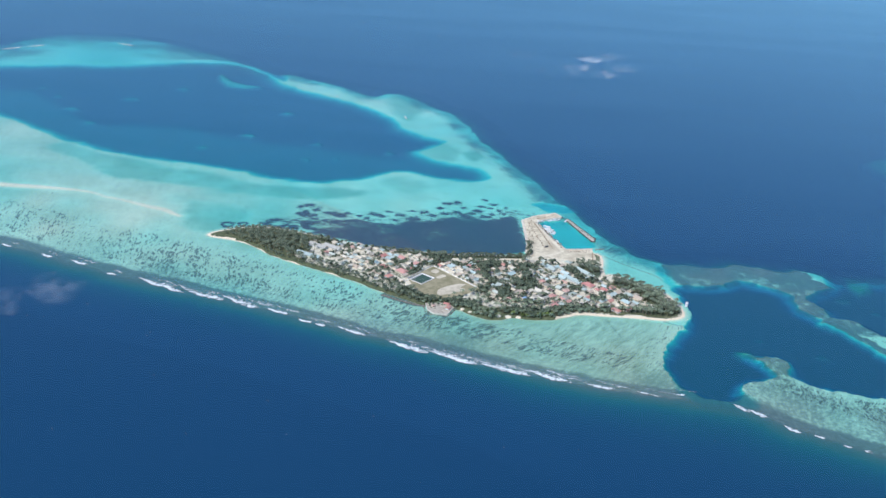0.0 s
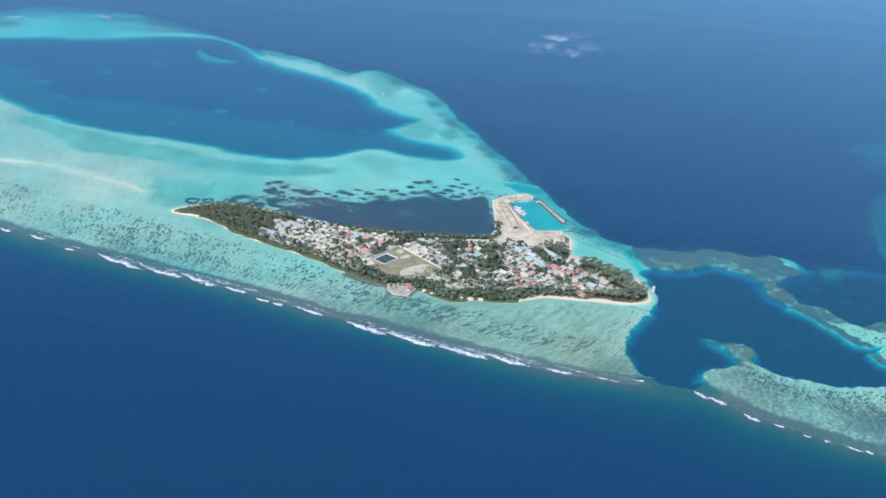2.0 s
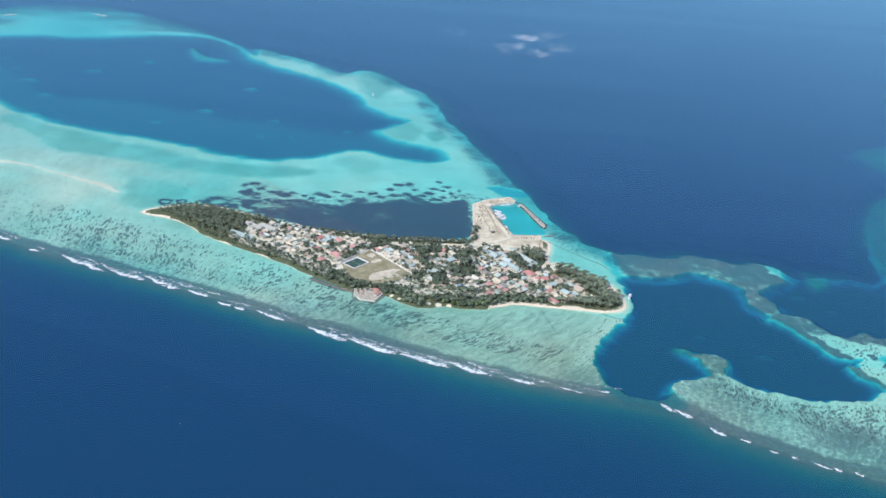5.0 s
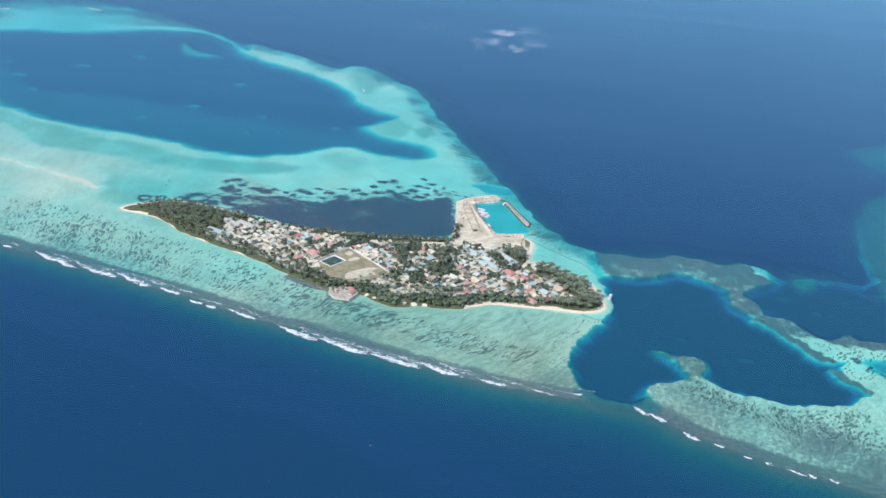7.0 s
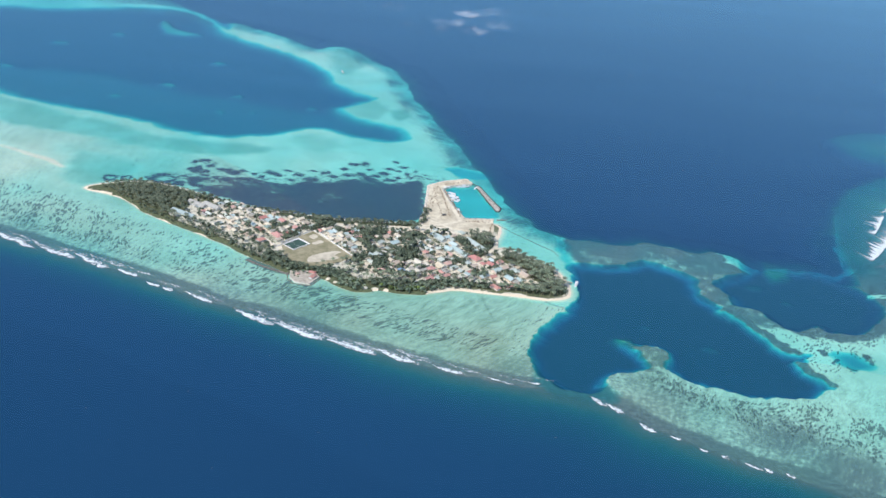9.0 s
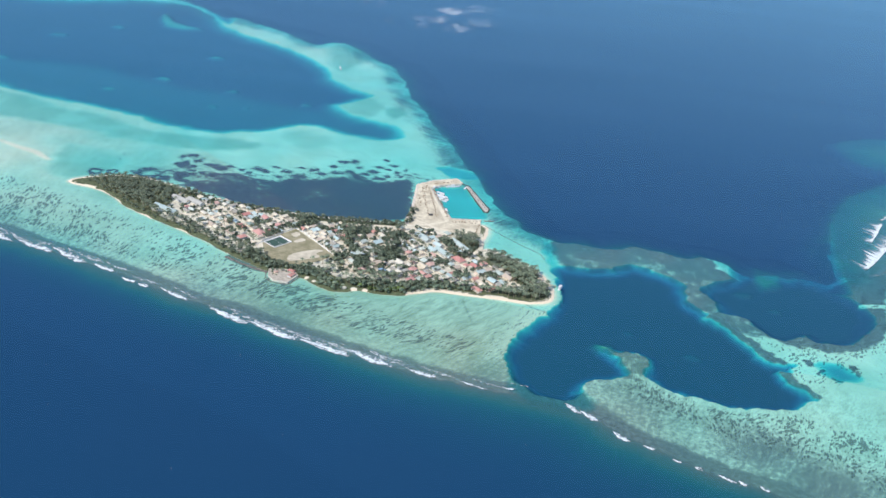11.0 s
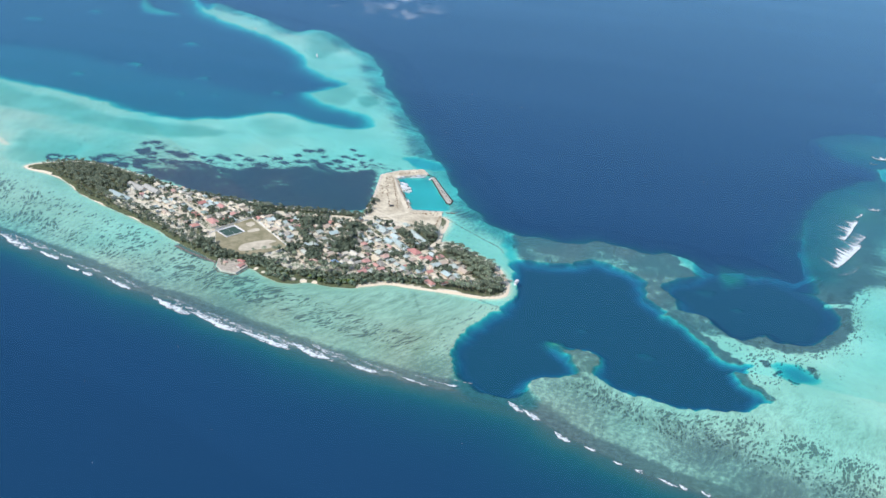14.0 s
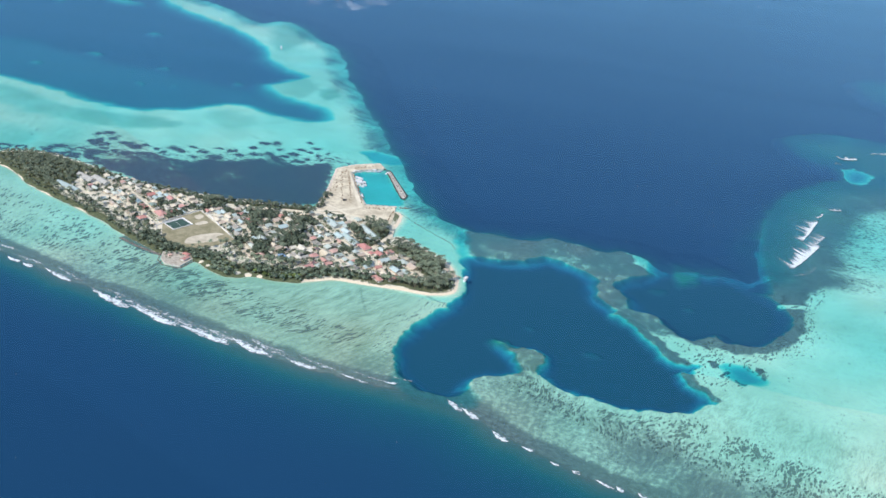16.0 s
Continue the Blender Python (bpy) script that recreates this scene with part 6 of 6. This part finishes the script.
# ---- surf ----
def breaker(x0, y0, x1, y1, wide, label, seed, thin=1.0):
    """A ragged strip of white foam where a wave breaks on the reef edge."""
    rng_ = np.random.RandomState(seed)
    run = math.hypot(x1 - x0, y1 - y0)
    ex, ey = (x1 - x0) / run, (y1 - y0) / run
    x0, y0, run = x0 - ex * 3, y0 - ey * 3, run + 6
    n, m = max(6, int(run / 1.3)), max(6, int(wide / 1.1))
    u, v = np.meshgrid(np.linspace(0, 1, n), np.linspace(-1, 1, m))
    taper = np.clip(1.25 - np.abs(u - 0.62) * 1.9, 0.25, 1)
    bow = 0.10 * wide * lumps(u * run, u * 0 + seed, 22, seed) + 0.06 * wide * lumps(u * run, u * 0 + seed, 7, seed + 5)
    x = x0 + ex * u * run - ey * (v * taper * wide / 2 + bow) + rng_.uniform(-0.35, 0.35, u.shape)
    y = y0 + ey * u * run + ex * (v * taper * wide / 2 + bow) + rng_.uniform(-0.35, 0.35, u.shape)
    across = np.clip(np.where(v > -0.35, 1 - (np.clip(v + 0.35, 0, 2) / 1.35) ** 0.8, 1 - (np.abs(v + 0.35) / 0.65) ** 2.5), 0, 1)
    body = np.clip((1 - np.abs(2 * u - 1) ** 5) * across, 0, 1)
    rough = lumps(u * run, v * wide, 5.0, seed + 1) * 0.3 + lumps(u * run, v * wide * 0.4, 2.2, seed + 2) * 0.25
    thick = np.clip(thin * body + 0.9 * rough - 0.9 * (1 - thin) * 0.3, 0, thin)
    z = 0.1 + 0.8 * body + 0.3 * np.clip(rough, 0, 1)
    idx = np.arange(n * m).reshape(m, n)
    keep = (thick > 0.05) & (np.abs(v) < 0.98)
    faces = [(idx[i, j], idx[i, j + 1], idx[i + 1, j + 1], idx[i + 1, j]) for i in range(m - 1) for j in range(n - 1) if keep[i, j] or keep[i + 1, j + 1]]
    s = Shape().add(list(zip(x.ravel().tolist(), y.ravel().tolist(), z.ravel().tolist())), faces)
    mesh = mesh_of("breaking_wave", s, FOAM, True)
    layer = mesh.attributes.new("thick", "FLOAT", "POINT")
    layer.data.foreach_set("value", thick.astype(np.float32).ravel())
    tagged(linked("breaking_wave", mesh), label, "wave", "breakers on the reef edge")


for k, (x0, y0, x1, y1) in enumerate(SURF_SOUTH):
    heavy = 11 <= k <= 14 or 4 <= k <= 6
    breaker(x0, y0, x1, y1, 26 if heavy else 9 if k > 15 else 16, "white foaming breaker along the ocean edge of the reef", 300 + k)
    sx, sy = (x1 - x0) * 0.3, (y1 - y0) * 0.3
    breaker(x0 + sx * 0.6 + 4, y0 + sy * 0.6 + 13, x1 + sx + 8, y1 + sy + 12, 24 if heavy else 7 if k > 15 else 16, "thin greyish wash of spent foam on the reef crest", 420 + k, 0.72)
for k, (x0, y0, x1, y1) in enumerate(SURF_EAST):
    breaker(x0, y0, x1, y1, 11 if k > 2 else 18, "small white breaker on the eastern reef edge", 340 + k)


def surf_fan(crest, tail, label, seed, thin=1.0):
    """A breaker with a sharp front along the crest line and streaks of foam trailing behind it."""
    line = smooth_line(crest, False, 6)
    run = np.concatenate([[0], np.cumsum(np.hypot(*np.diff(line, axis=0).T))])
    n, m = max(10, int(run[-1] / 1.1)), 26
    u, v = np.meshgrid(np.linspace(0, 1, n), np.linspace(-0.06, 1, m))
    cx, cy = np.interp(u * run[-1], run, line[:, 0]), np.interp(u * run[-1], run, line[:, 1])
    reach = 0.72 + 0.34 * lumps(u * run[-1], u * 0 + 3.0, 9, seed) + 0.2 * lumps(u * run[-1], u * 0 + 9.0, 3.5, seed + 1)
    x, y = cx + tail[0] * v * reach, cy + tail[1] * v * reach
    comb = 0.5 + 0.5 * lumps(u * run[-1], v * 4.0, 2.6, seed + 2) + 0.35 * lumps(u * run[-1], v * 3.0, 6.0, seed + 3)
    ends = np.clip(6 * np.minimum(u, 1 - u), 0, 1)
    thick = np.clip(thin * ends * np.clip((v + 0.06) / 0.05, 0, 1) * (1.25 - 1.35 * np.clip(v, 0, 1) ** 0.8 + 0.9 * (comb - 0.5) * np.clip(v * 3, 0, 1)), 0, 1)
    z = 0.12 + 0.9 * np.exp(-(v / 0.15) ** 2) * ends
    idx = np.arange(n * m).reshape(m, n)
    faces = [(idx[i, j], idx[i, j + 1], idx[i + 1, j + 1], idx[i + 1, j]) for i in range(m - 1) for j in range(n - 1) if thick[i:i + 2, j:j + 2].max() > 0.03]
    mesh = mesh_of("breaking_wave", Shape().add(list(zip(x.ravel().tolist(), y.ravel().tolist(), z.ravel().tolist())), faces), FOAM, True)
    layer = mesh.attributes.new("thick", "FLOAT", "POINT")
    layer.data.foreach_set("value", thick.astype(np.float32).ravel())
    tagged(linked("breaking_wave", mesh), label, "wave", "breakers on the reef edge")


for k, (crest, tail, thin) in enumerate((([(841, 2094), (858, 2118), (882, 2165), (906, 2216)], (-40, 46), 1.0), ([(884, 2190), (900, 2218), (917, 2252)], (-34, 40), 0.6),
                                         ([(870, 2206), (888, 2250), (900, 2285), (911, 2316)], (-36, 20), 0.95), ([(905, 2318), (916, 2330), (921, 2345)], (-12, 10), 0.8),
                                         ([(930, 2366), (944, 2366), (957, 2372)], (-4, 24), 0.8), ([(842, 2074), (872, 2092), (892, 2130)], (-14, 20), 0.45))):
    surf_fan(crest, tail, "broad streaked white surf on the far eastern reef", 500 + 10 * k, thin)
for k, (crest, tail, thin) in enumerate((([(972, 2645), (985, 2630), (1000, 2632), (1020, 2643)], (-8, 44), 0.9), ([(1040, 2682), (1060, 2690), (1091, 2699)], (-6, 20), 0.8), ([(966, 2603), (974, 2600), (984, 2602)], (-3, 12), 0.7))):
    surf_fan(crest, tail, "white surf breaking on the outer coral patch", 600 + 10 * k, thin)
for k, (x0, y0, x1, y1) in enumerate(SURF_FAR):
    breaker(x0, y0, x1, y1, 14 if k < 4 else 7, "distant white surf on the northern reef rim", 380 + k)

# whitecaps
rng = np.random.RandomState(21)
poses = []
fleck = (np.array([(-1.3, -0.2, 0), (-0.3, -0.35, 0), (0.6, -0.25, 0), (1.3, 0.1, 0), (0.2, 0.35, 0), (-0.7, 0.2, 0), (0, 0, 0.3)]), np.array([(0, 1, 6), (1, 2, 6), (2, 3, 6), (3, 4, 6), (4, 5, 6), (5, 0, 6)]))
cx_, cy_ = rng.uniform(-1500, 1900, 420), rng.uniform(1150, 4600, 420)
wet = ~inside(cx_, cy_, reef_line)
for x, y in zip(cx_[wet], cy_[wet]):
    poses.append((0, x, y, 0.1, rng.uniform(0.4, 1.15) * (1 + (y > 2600) * 0.7), rng.uniform(-0.6, 0.2)))
tagged(linked("whitecaps", joined("whitecaps", [fleck], poses, FLECK)), "scattered small white wave crests on the open sea", "whitecaps", kind="stuff")


# ---- thin clouds under the camera ----
def wisp_cloud(puffs, z, label, seed, size, dense=1.0):
    """A few overlapping sheets of vapour, thick in the middle and torn at the rim."""
    rng_ = np.random.RandomState(seed)
    shape, thick = Shape(), []
    for k, (x, y) in enumerate(puffs):
        n = 13
        u, v = np.meshgrid(np.linspace(-1, 1, n), np.linspace(-1, 1, n))
        r = size * rng_.uniform(0.8, 1.4)
        w = np.clip(1 - np.hypot(u, v), 0, 1)
        zz = z + 4 * k % 9 + 9 * lumps(u * 40 + x, v * 40 + y, 18, seed + k) * w
        idx = np.arange(n * n).reshape(n, n)
        shape.add(list(zip((x + u * r * 1.2).ravel(), (y + v * r).ravel(), zz.ravel())), [(idx[i, j], idx[i, j + 1], idx[i + 1, j + 1], idx[i + 1, j]) for i in range(n - 1) for j in range(n - 1)])
        thick += (dense * w ** 0.8 * rng_.uniform(0.7, 1.0)).ravel().tolist()
    mesh = mesh_of("cloud", shape, CLOUD, True)
    layer = mesh.attributes.new("thick", "FLOAT", "POINT")
    layer.data.foreach_set("value", np.array(thick, np.float32))
    return tagged(linked("cloud", mesh), label, "cloud", kind="stuff")


CLOUD = cloud_material()
wisp_cloud(CLOUD_NEAR, 506, "faint veil of cloud close below the camera", 57, 16, 0.35)
wisp_cloud(CLOUD_PUFFS, 390, "thin torn white cloud wisps low over the sea", 50, 21)
